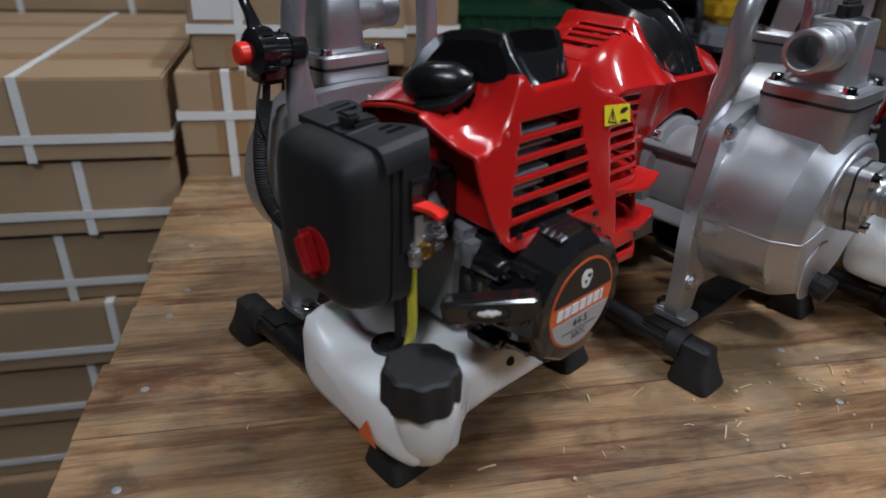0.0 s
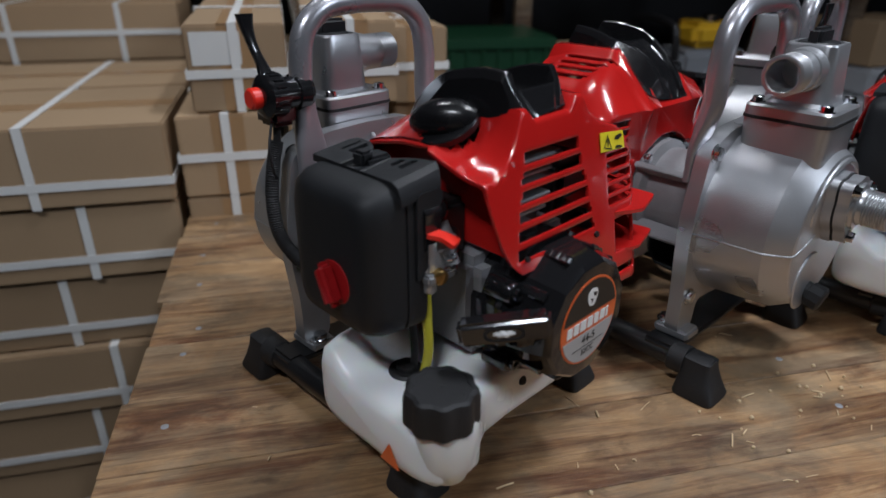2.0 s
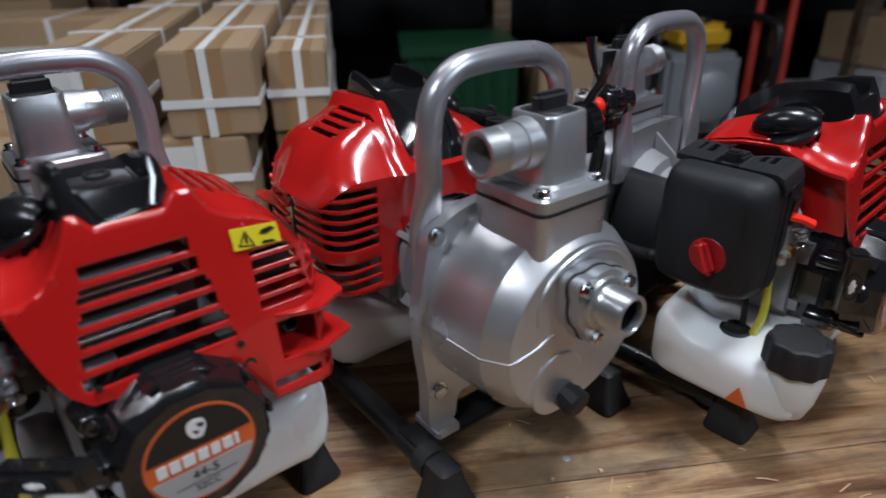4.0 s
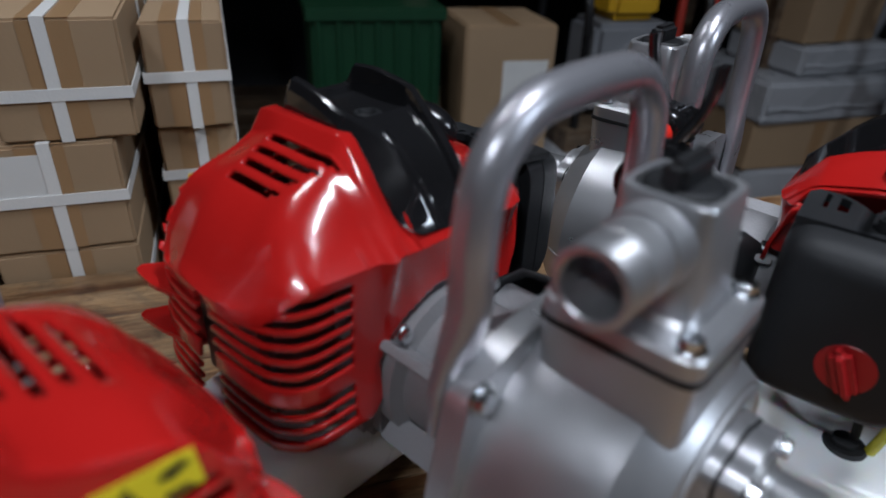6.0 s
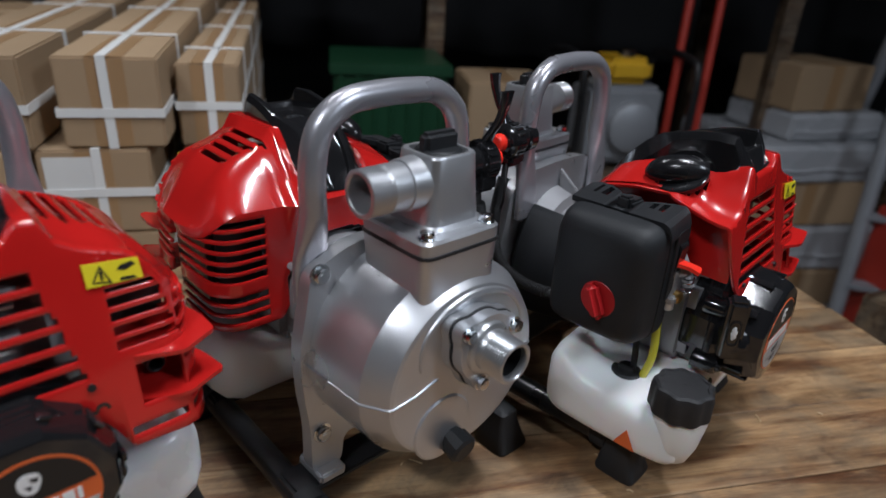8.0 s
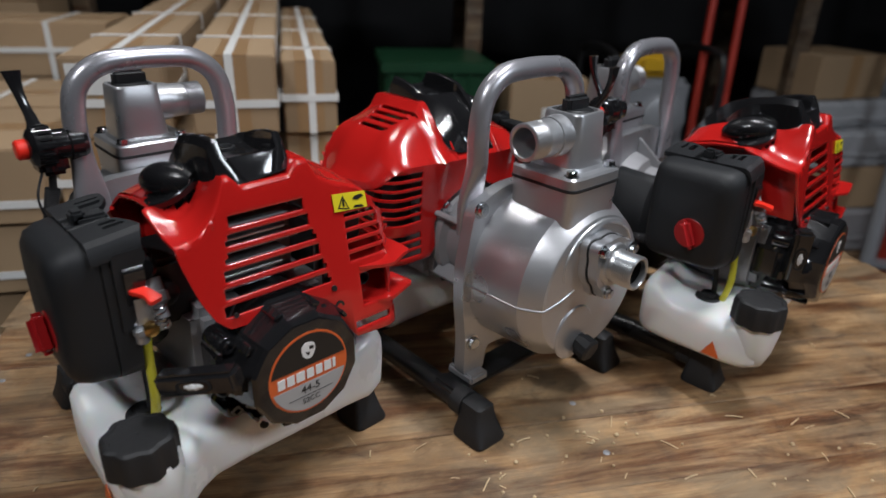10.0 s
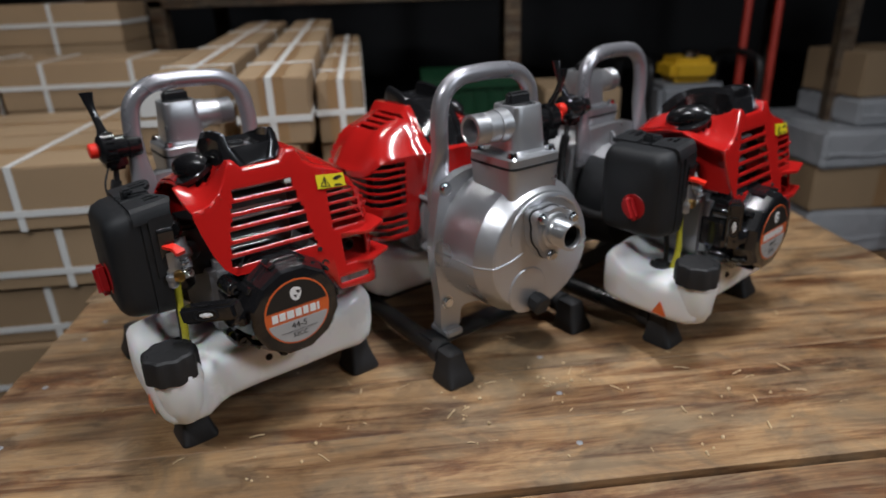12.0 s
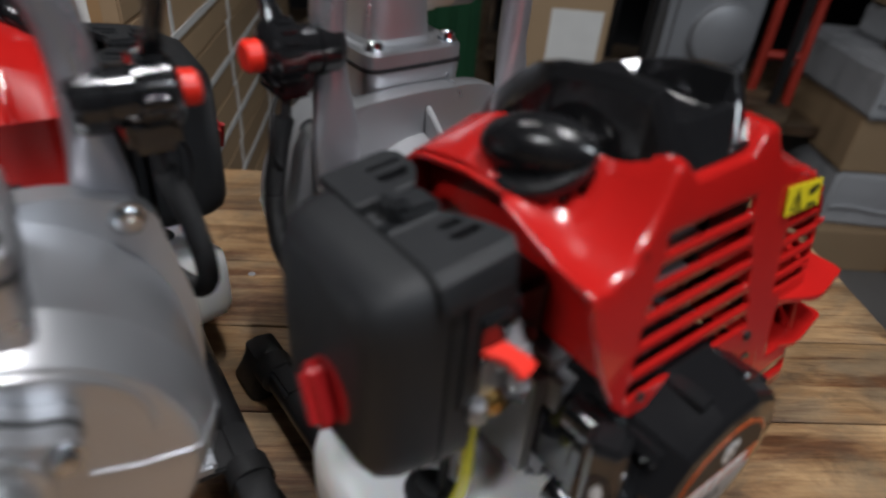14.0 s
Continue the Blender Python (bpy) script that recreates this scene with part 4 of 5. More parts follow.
def filter_parts(p):
    bm = bmesh.new()
    def sec(y, u0, u1, z0, z1, pw):
        return [Vector((a, y, b)) for a, b in oval((u0 + u1) / 2, (z0 + z1) / 2, (u1 - u0) / 2, (z1 - z0) / 2, pw, 48)]
    loft(bm, [sec(-0.111, -0.168, -0.073, 0.150, 0.262, 7), sec(-0.1115, -0.1685, -0.0725, 0.1495, 0.2625, 7), sec(-0.1275, -0.1680, -0.0730, 0.1500, 0.2620, 7), sec(-0.1278, -0.1668, -0.0742, 0.1512, 0.2608, 7), sec(-0.1290, -0.1668, -0.0742, 0.1512, 0.2608, 7), sec(-0.1293, -0.1676, -0.0734, 0.1504, 0.2614, 7),
              sec(-0.145, -0.1655, -0.0755, 0.1520, 0.2590, 7), sec(-0.1535, -0.1625, -0.0785, 0.1545, 0.2555, 6.5), sec(-0.1575, -0.1575, -0.0835, 0.1590, 0.2500, 6), sec(-0.1590, -0.150, -0.091, 0.166, 0.2430, 5.5)])
    af = part("air_filter", bm, MATT, p, "matt black air filter cover", 35)
    bm = bmesh.new()
    loft(bm, [sec(-0.1108, -0.160, -0.082, 0.160, 0.254, 6), sec(-0.1040, -0.158, -0.084, 0.163, 0.251, 6), sec(-0.1000, -0.150, -0.092, 0.172, 0.245, 5)])
    part("filter_base", bm, MATT, af)
    # top flange: a scalloped shelf with four slots, folded down at the carburettor end
    bm = bmesh.new()
    cuts = [-0.1655, -0.161, -0.1560, -0.1530, -0.1480, -0.142, -0.136, -0.130, -0.122, -0.114, -0.108, -0.1030, -0.0985, -0.0955, -0.0905, -0.085, -0.080, -0.075, -0.0715]
    slots = (2, 4, 11, 13)
    depth = lambda x: ease(((-0.1655, -0.102), (-0.161, -0.0965), (-0.146, -0.0965), (-0.136, -0.103), (-0.128, -0.1105), (-0.112, -0.1105), (-0.104, -0.104), (-0.092, -0.0985), (-0.080, -0.0960), (-0.0715, -0.100)), x)
    tilt = lambda x, y, z: Vector((x, y, z + 0.001 + (y + 0.128) * 0.14 - 0.010 * max(0, (x + 0.079) / 0.0075) ** 2))
    for i, (u, v) in enumerate(zip(cuts, cuts[1:])):
        runs = [(-0.1340, -0.1165, -0.1340, -0.1165), (depth(u) - 0.0035, depth(u), depth(v) - 0.0035, depth(v))] if i in slots else [(-0.1340, depth(u), -0.1340, depth(v))]
        for a0, a1, b0, b1 in runs:
            loft(bm, [[tilt(u, a0, 0.2575), tilt(u, a1, 0.2575), tilt(u, a1, 0.2625), tilt(u, a0, 0.2625)], [tilt(v, b0, 0.2575), tilt(v, b1, 0.2575), tilt(v, b1, 0.2625), tilt(v, b0, 0.2625)]])
    bmesh.ops.remove_doubles(bm, verts=bm.verts, dist=0.0001)
    part("filter_flange", bm, MATT, af, "black slotted flange on the filter cover", 30)
    bm = bmesh.new()
    prism(bm, rounded_outline([(-0.1215, 0.253), (-0.1000, 0.254), (-0.0985, 0.246), (-0.104, 0.236), (-0.107, 0.205), (-0.1215, 0.190)], 0.004), lambda a, b, c: (-0.0745 + c, a, b), 0.0035, 0.0008)
    part("side_cheek", bm, MATT, af)
    bm = bmesh.new()
    rbox(bm, (-0.128, -0.128, 0.258), (-0.112, -0.106, 0.2690), 0.002)
    rbox(bm, (-0.126, -0.130, 0.262), (-0.114, -0.120, 0.2730), 0.002)
    part("filter_clip", bm, MATT, af)
    bm = bmesh.new()
    turned(bm, (-0.113, -0.1565, 0.190), (0, -1, 0), [(0, 0.0165), (0.0022, 0.0165), (0.0030, 0.0155)], 32)
    rbox(bm, (-0.0056, -0.171, -0.0158), (0.0056, -0.157, 0.0158), 0.0042, 3, Matrix.Translation((-0.113, 0, 0.190)) @ Matrix.Rotation(radians(-24), 4, "Y"))
    part("filter_knob", bm, RED_TRIM, af, "red plastic filter knob")


def carb_parts(p):
    bm = bmesh.new()
    rbox(bm, (-0.140, -0.088, 0.182), (-0.082, -0.050, 0.236), 0.004)
    turned(bm, (-0.100, -0.086, 0.182), (0, 0, -1), [(0, 0.014), (0.012, 0.014), (0.016, 0.010)], 20)
    turned(bm, (-0.086, -0.078, 0.214), (1, 0, 0), [(0, 0.010), (0.014, 0.010), (0.016, 0.007)], 16)
    cb = part("carburettor", bm, STEEL, p, "small dark carburettor with brass fittings")
    bm = bmesh.new()
    prism(bm, rounded_outline([(-0.090, 0.250), (-0.066, 0.244), (-0.070, 0.205), (-0.076, 0.185), (-0.090, 0.190)], 0.004), lambda a, b, c: (a, -0.106 + c, b), 0.014)
    part("bracket", bm, GLOSS, cb)
    bm = bmesh.new()
    rbox(bm, (-0.130, -0.102, 0.224), (-0.078, -0.080, 0.250), 0.005)
    turned(bm, (-0.082, -0.090, 0.238), (1, -0.1, 0.15), [(0, 0.0095), (0.010, 0.0095), (0.012, 0.0070)], 16)
    part("intake_block", bm, GLOSS, cb, "black intake block")
    bm = bmesh.new()
    turned(bm, (-0.076, -0.086, 0.228), (0.6, 0, -1), [(0, 0.007), (0.010, 0.007), (0.011, 0.0085), (0.018, 0.0085), (0.020, 0.005), (0.030, 0.0045)], 14)
    part("carburettor_barrel", bm, RAW, cb, "dull metal carburettor barrel")
    bm = bmesh.new()
    rbox(bm, (-0.086, -0.104, 0.196), (-0.068, -0.082, 0.221), 0.002)
    rbox(bm, (-0.088, -0.106, 0.190), (-0.064, -0.080, 0.197), 0.0015)
    turned(bm, (-0.077, -0.093, 0.221), (0, 0, 1), [(0, 0.010), (0.004, 0.0095), (0.006, 0.007)], 18)
    turned(bm, (-0.070, -0.100, 0.190), (0, 0, -1), [(0, 0.005), (0.006, 0.005), (0.008, 0.003)], 12)
    part("carburettor_casting", bm, SILVER, cb, "small bright cast carburettor body")
    bm = bmesh.new()
    sweep(bm, [(-0.0620 + 0.0042 * math.cos(a), -0.088 + 0.0042 * math.sin(a), 0.196 + 0.0014 * a / 2.2) for a in [0.35 * i for i in range(80)]], 0.0006, 6)
    part("throttle_spring", bm, ZINC, cb, "thin coiled throttle spring")
    for y, z in ((-0.106, 0.240), (-0.092, 0.241)):
        bm = bmesh.new()
        turned(bm, (-0.086, y, z), (1, -0.1, 0.1), [(0, 0.0085), (0.007, 0.0085), (0.011, 0.0068), (0.0135, 0.0035), (0.014, 0.001)], 18)
        part("intake_boss", bm, GLOSS, cb, "shiny black rounded boss")
    bm = bmesh.new()
    m = Matrix.Translation((-0.066, -0.096, 0.224)) @ Matrix.Rotation(radians(18), 4, "Y") @ Matrix.Rotation(radians(28), 4, "Z")
    prism(bm, rounded_outline([(-0.013, -0.004), (-0.006, -0.0065), (0.004, -0.004), (0.013, -0.0075), (0.015, 0.003), (0.004, 0.004), (-0.012, 0.003)], 0.002), lambda a, b, c: m @ Vector((a, b, c)), 0.0034, 0.0008)
    part("choke_lever", bm, BUTTON, cb, "bright red choke lever")
    bm = bmesh.new()
    turned(bm, (-0.078, -0.092, 0.194), (1, -0.2, 0), [(0, 0.004), (0.010, 0.004), (0.010, 0.0058), (0.015, 0.0056), (0.016, 0.004)], 12)
    turned(bm, (-0.080, -0.094, 0.178), (0, 0, 1), [(0, 0.003), (0.008, 0.003), (0.008, 0.0045), (0.012, 0.0045)], 12)
    part("brass_fitting", bm, BRASS, cb, "brass screw and hose nipple")
    bm = bmesh.new()
    sweep(bm, smooth_path([(-0.079, -0.095, 0.184), (-0.076, -0.097, 0.160), (-0.074, -0.098, 0.130), (-0.080, -0.100, 0.100)], 8), 0.0037, 12)
    part("fuel_line", bm, FUEL, p, "translucent yellow fuel hose")
    bm = bmesh.new()
    sweep(bm, smooth_path([(-0.098, -0.090, 0.172), (-0.094, -0.095, 0.150), (-0.090, -0.097, 0.125), (-0.088, -0.100, 0.100)], 8), 0.0030, 10)
    part("return_line", bm, RUBBER, p, "black return hose")


def tank_parts(p):
    bm = bmesh.new()
    st = [(-0.1420, -0.128, -0.034, 0.064, 0.088), (-0.1395, -0.139, -0.022, 0.056, 0.096), (-0.134, -0.144, -0.012, 0.052, 0.101), (-0.118, -0.147, -0.006, 0.050, 0.104), (-0.100, -0.148, -0.008, 0.049, 0.105),
          (-0.085, -0.148, -0.020, 0.049, 0.107), (-0.070, -0.148, -0.028, 0.048, 0.107), (-0.040, -0.148, -0.030, 0.048, 0.106), (0.020, -0.146, -0.030, 0.048, 0.103), (0.060, -0.146, -0.030, 0.048, 0.112),
          (0.088, -0.145, -0.030, 0.045, 0.124), (0.102, -0.140, -0.034, 0.050, 0.123), (0.111, -0.130, -0.044, 0.060, 0.113), (0.1145, -0.115, -0.060, 0.074, 0.098)]
    dense = []
    for a, b in zip(st, st[1:]):
        dense += [[u + (v - u) * t for u, v in zip(a, b)] for t in (0, 0.5)]
    dense.append(st[-1])
    loft(bm, [[Vector((a, s[0], b)) for a, b in oval((s[1] + s[2]) / 2, (s[3] + s[4]) / 2, (s[2] - s[1]) / 2, (s[4] - s[3]) / 2, 4.6, 48)] for s in dense])
    turned(bm, (-0.021, -0.1185, 0.056), (0.0, -0.04, 1), [(0, 0.0105), (0.003, 0.0140), (0.020, 0.0195), (0.044, 0.0230), (0.056, 0.0225), (0.064, 0.0205)], 32)
    for v in bm.verts:
        rise = max(0.0, min(1.0, (-0.100 - v.co.x) / 0.036)) * max(0.0, min(1.0, (-0.045 - v.co.y) / 0.03)) * max(0.0, min(1.0, (v.co.z - 0.055) / 0.04))
        v.co.z += 0.020 * rise * rise * (3 - 2 * rise)
    tank = part("fuel_tank", bm, TANK, p, "milky white translucent plastic fuel tank", 60)
    bm = bmesh.new()
    lob = lambda r, z: [Vector((-0.022 + (r + 0.0011 * math.cos(9 * a)) * math.cos(a), -0.124 + (r + 0.0011 * math.cos(9 * a)) * math.sin(a), z)) for a in [2 * math.pi * i / 72 for i in range(72)]]
    loft(bm, [lob(0.0242, 0.1085), lob(0.0252, 0.1100), lob(0.0250, 0.1290), lob(0.0238, 0.1335), lob(0.0215, 0.1352), lob(0.0192, 0.1352), lob(0.0188, 0.1344), lob(0.0040, 0.1348)])
    cap = part("tank_cap", bm, RUBBER, tank, "black lobed fuel cap", 30)
    # black dot painted for the shade in the cap's vent hole
    bm = bmesh.new()
    turned(bm, (-0.022, -0.124, 0.1346), (0, 0, 1), [(0, 0.0016), (0.0006, 0.0012)], 10)
    part("vent_shade_dot", bm, INK, cap)
    bm = bmesh.new()
    turned(bm, (-0.083, -0.100, 0.100), (0, 0, 1), [(0, 0.0150), (0.0045, 0.0150), (0.0065, 0.0130), (0.0065, 0.0085), (0.0100, 0.0080), (0.0105, 0.0060)], 28)
    part("hose_grommet", bm, RUBBER, tank, "black rubber grommet")
    bm = bmesh.new()
    turned(bm, (-0.0325, -0.026, 0.083), (1, 0, 0.5), [(0, 0.0040), (0.0035, 0.0040), (0.0045, 0.003)], 14)
    part("tank_screw", bm, INK, tank)
    bm = bmesh.new()
    prism(bm, [(-0.064, 0.060), (-0.044, 0.060), (-0.054, 0.078)], lambda a, b, c: (a, -0.1437 - c, b), 0.0008)
    part("tank_sticker", bm, ORANGE, tank, "small orange and yellow hazard sticker")


def water_pump():
    p = thing("water_pump", "red and silver petrol water pump standing on the wooden table", "water pump", "petrol water pumps on the table")
    for make, shift in ((frame_parts, (0, 0, 0)), (pump_parts, (0.002, 0.003, 0)), (switch_parts, (0.004, 0.001, 0.006)), (starter_parts, (0, 0, -0.010)),
                        (cover_parts, (0, 0, 0)), (filter_parts, (0.002, 0.016, -0.003)), (carb_parts, (0, 0.006, -0.006)), (tank_parts, (-0.010, 0.004, -0.003))):
        before = set(p.children_recursive)
        make(p)
        for ob in set(p.children_recursive) - before:
            ob.data.transform(Matrix.Translation(shift))
    return p


# ---- the setting ----
FLOOR = -0.76


def structure(name, lo, hi, mat, label, bevel=0.0):
    bm = bmesh.new()
    rbox(bm, lo, hi, bevel)
    return tagged(part(name, bm, mat), label, name.split("_")[0], kind="structure")


structure("floor", (-4.2, -3.2, FLOOR - 0.1), (4.6, 4.6, FLOOR), CONCRETE, "dusty grey concrete warehouse floor")
structure("wall_north", (-4.2, 4.4, FLOOR), (4.6, 4.6, 2.9), PLASTER, "dark grey plastered warehouse wall")
structure("wall_south", (-4.2, -3.2, FLOOR), (4.6, -3.0, 2.9), PLASTER, "dark grey plastered warehouse wall")
structure("wall_west", (-4.4, -3.2, FLOOR), (-4.2, 4.6, 2.9), PLASTER, "dark grey plastered warehouse wall")
structure("wall_east", (4.6, -3.2, FLOOR), (4.8, 4.6, 2.9), PLASTER, "dark grey plastered warehouse wall")
structure("ceiling", (-4.4, -3.2, 2.9), (4.8, 4.6, 3.0), PLASTER, "dark warehouse ceiling")

# ---- table ----
TABLE = pose(-0.203, 0.400, 0, 0, 0, 9.3)


def work_table():
    t = thing("work_table", "worn work table of rough brown wooden planks", "table")
    t.matrix_world = TABLE
    rnd = random.Random(4)
    w = 0.098
    for i in range(-7, 6):
        y0 = i * w + 0.042
        yc = y0 + w / 2
        left = -0.006 + 0.008 * rnd.random()
        right = 1.285 + 0.01 * rnd.random()
        drop = 0.009 if i < -2 else rnd.uniform(0.0, 0.0014)
        bm = bmesh.new()
        rbox(bm, (left, y0 + 0.0003, -0.030), (right, y0 + w - 0.0003 - 0.0010 * rnd.random(), -drop), 0.0008, 1)
        part("plank", bm, WOOD, t)
        for x in (left + 0.05, left + 0.66):
            for dy in (rnd.uniform(0.02, 0.08),):
                bm = bmesh.new()
                turned(bm, (x + rnd.uniform(-0.01, 0.01), y0 + dy + rnd.uniform(-0.006, 0.006), -0.0016 - drop), (0, 0, 1), [(0, 0.0036), (0.0018, 0.0036), (0.0022, 0.0028)], 10)
                part("nail_head", bm, POST_GREY, t)
    for x in (0.06, 0.62, 1.16):
        bm = bmesh.new()
        rbox(bm, (x - 0.04, -0.62, -0.10), (x + 0.04, 0.60, -0.0305), 0.002, 1)
        part("bearer", bm, WOOD, t)
        for y in (-0.56, 0.54):
            bm = bmesh.new()
            rbox(bm, (x - 0.035, y - 0.035, FLOOR), (x + 0.035, y + 0.035, -0.1005), 0.002, 1)
            part("leg", bm, WOOD, t)
    return t


work_table()


def wood_chips():
    """Pale slivers and crumbs of wood scattered over the boards."""
    rnd = random.Random(21)
    bm = bmesh.new()
    for i in range(60):
        x, y = rnd.gauss(0.62, 0.24), rnd.gauss(-0.02, 0.09)
        if not 0.05 < x < 1.25 or not -0.14 < y < 0.5:
            continue
        a, n, r = rnd.uniform(0, math.pi), rnd.uniform(0.0015, 0.009), rnd.uniform(0.0003, 0.0009)
        d = Vector((math.cos(a), math.sin(a), 0)) * n
        o = Vector((x, y, r))
        sweep(bm, [o - d, o + Vector((0, 0, rnd.uniform(0, 0.0015))) + d * 0.1, o + d], r, 5)
    for cx, cy, count, spread in ((0.66, 0.02, 16, 0.035), (0.56, -0.02, 9, 0.03), (0.82, -0.10, 12, 0.05), (0.34, -0.10, 8, 0.05)):
        for i in range(count):
            x, y, r = rnd.gauss(cx, spread), rnd.gauss(cy, spread * 0.7), rnd.uniform(0.0008, 0.0026)
            turned(bm, (x, y, 0.0), (rnd.uniform(-0.4, 0.4), rnd.uniform(-0.4, 0.4), 1), [(0, r * 0.8), (r * 0.6, r), (r * 1.3, r * 0.5)], 5)
    ob = part("wood_chips", bm, CHIPS)
    ob.matrix_world = TABLE
    tagged(ob, "pale wood chips scattered on the table", "wood chips", kind="stuff")


wood_chips()

# ---- the three pumps ----
first = water_pump()
POSES = [(0.1730, 0.4276, -49.00), (0.2100, 0.8253, 129.14), (0.7221, 0.6299, -46.24)]
first.matrix_world = pose(POSES[0][0], POSES[0][1], 0.0, 0, 0, POSES[0][2])
for x, y, a in POSES[1:]:
    copied = copy_thing(first, pose(x, y, 0.0, 0, 0, a))
# the starter grip of the last pump hangs upright against its housing
for ob in copied.children:
    if ob.name.startswith("pull_grip"):
        at = Vector((-0.014, -0.080, 0.166))
        axis = Vector((0.77, 0.60, 0.20))
        ob.matrix_local = Matrix.Translation((-0.022, -0.064, 0.166)) @ axis.rotation_difference(Vector((0.05, -0.15, 1.0))).to_matrix().to_4x4() @ Matrix.Translation(-at)


# ---- strapped cartons ----
def carton(m, sx, sy, sz, across=(), along=(), label="", girth=0.5, paper=False):
    """A long cardboard carton: taped seams, white straps round it. m: pose of its front lower left corner."""
    t = thing("carton", label or "long brown cardboard carton bound with white straps", "carton", "strapped cartons")
    t.matrix_world = m
    bm = bmesh.new()
    rbox(bm, (0, 0, 0), (sx, sy, sz), 0.003, 2)
    part("carton_body", bm, CARTON, t)
    w = 0.0064

    def band(axis, at, name):
        b = bmesh.new()
        e, th = 0.0008, 0.0016
        if axis == "x":
            lo, hi = (at - w, -e, -e), (at + w, sy + e, sz + e)
            ring_o = [(lo[1] - th, lo[2]), (hi[1] + th, lo[2]), (hi[1] + th, hi[2] + th), (lo[1] - th, hi[2] + th)]
            ring_i = [(lo[1], lo[2]), (hi[1], lo[2]), (hi[1], hi[2]), (lo[1], hi[2])]
            f = lambda s, q: (s, q[0], q[1])
        elif axis == "y":
            lo, hi = (-e, at - w, -e), (sx + e, at + w, sz + e)
            ring_o = [(lo[0] - th, lo[2]), (hi[0] + th, lo[2]), (hi[0] + th, hi[2] + th), (lo[0] - th, hi[2] + th)]
            ring_i = [(lo[0], lo[2]), (hi[0], lo[2]), (hi[0], hi[2]), (lo[0], hi[2])]
            f = lambda s, q: (q[0], s, q[1])
        else:
            lo, hi = (-2 * e, -2 * e, at - w), (sx + 2 * e, sy + 2 * e, at + w)
            ring_o = [(lo[0] - th, lo[1] - th), (hi[0] + th, lo[1] - th), (hi[0] + th, hi[1] + th), (lo[0] - th, hi[1] + th)]
            ring_i = [(lo[0], lo[1]), (hi[0], lo[1]), (hi[0], hi[1]), (lo[0], hi[1])]
            f = lambda s, q: (q[0], q[1], s)
        s0, s1 = at - w, at + w
        v = [[b.verts.new(f(s, q)) for q in r] for s in (s0, s1) for r in (ring_o, ring_i)]
        for i in range(4):
            j = (i + 1) % 4
            b.faces.new((v[0][i], v[0][j], v[2][j], v[2][i]))
            b.faces.new((v[1][i], v[1][j], v[3][j], v[3][i]))
            b.faces.new((v[0][i], v[0][j], v[1][j], v[1][i]))
            b.faces.new((v[2][i], v[2][j], v[3][j], v[3][i]))
        part(name, b, STRAP, t, angle=20)
    for a in across:
        band("x", a, "strap")
    for a in along:
        band("y", a, "strap")
    band("z", sz * girth, "strap")
    b = bmesh.new()
    if sy > sx:
        rbox(b, (sx / 2 - 0.024, -0.0006, 0.002), (sx / 2 + 0.024, 0.0002, sz - 0.002), 0)
        rbox(b, (sx / 2 - 0.024, 0.002, sz - 0.0002), (sx / 2 + 0.024, sy - 0.002, sz + 0.0006), 0)
    else:
        rbox(b, (0.002, sy / 2 - 0.024, sz - 0.0002), (sx - 0.002, sy / 2 + 0.024, sz + 0.0006), 0)
    part("parcel_tape", b, TAPE, t)
    if paper:
        b = bmesh.new()
        rbox(b, (sx * 0.06, -0.0014, sz * 0.55), (sx * 0.55, -0.0006, sz * 0.92), 0)
        part("paper_label", b, PAPER, t, "blank white paper label")
    return t


STACK = pose(-0.020, 1.066, -0.027, 0, 0, 10)
W, H, L = 0.157, 0.130, 1.0


def stacked(x, y, z, sx=W, sy=L, sz=H, tilt=0.0, **k):
    return carton(STACK @ pose(x, y, z, tilt), sx - 0.006, sy, sz - 0.002, **k)


for level in range(6):
    z = 0.19 - H * (level + 1)
    for c in range(2):
        stacked(-0.287 + c * 0.166, -0.012 + 0.010 * ((c * 5 + level * 3) % 3), z, across=(W * (0.46 + 0.05 * c),), along=(0.22, 0.75), paper=(c == 1 and level == 0))
for level in range(7):
    stacked(0.0650, 0.09 + 0.012 * (level % 2), 0.300 - H * (level + 1), 0.100, 1.25, across=(0.050,), along=(0.16, 0.50, 0.85))
stacked(-0.079, 0.012, 0.19, 0.141, 1.42, across=(0.064,), along=(0.20, 0.56, 1.0), girth=0.40, tilt=1.5)
stacked(-0.258, 0.0, 0.19, 0.150, 1.42, across=(0.070,), along=(0.22, 0.58, 1.02), girth=0.45, paper=True, tilt=1.5)
for level in range(7):
    z = 0.186 - 0.124 * (level + 1)
    stacked(-1.296, -0.022 + 0.008 * (level % 3), z, 1.0, 0.30, 0.124, across=(0.24, 0.80 + 0.055 * (level % 2)), girth=0.28)
    stacked(-1.296, 0.29, z, 1.0, 0.30, 0.124, across=(0.24, 0.80), girth=0.28)
for level in range(8):
    z = 0.45 - H * (level + 1)
    stacked(-1.62, 1.12, z, 1.0, 0.30, H, across=(0.24, 0.78))
for level in range(7):
    z = 0.30 - H * (level + 1)
    stacked(-1.02, 0.62, z, W, 0.48, H, across=(W * 0.5,), along=(0.12, 0.36))
    stacked(-0.85, 0.72, z, 0.5, 0.28, H, across=(0.12, 0.36))


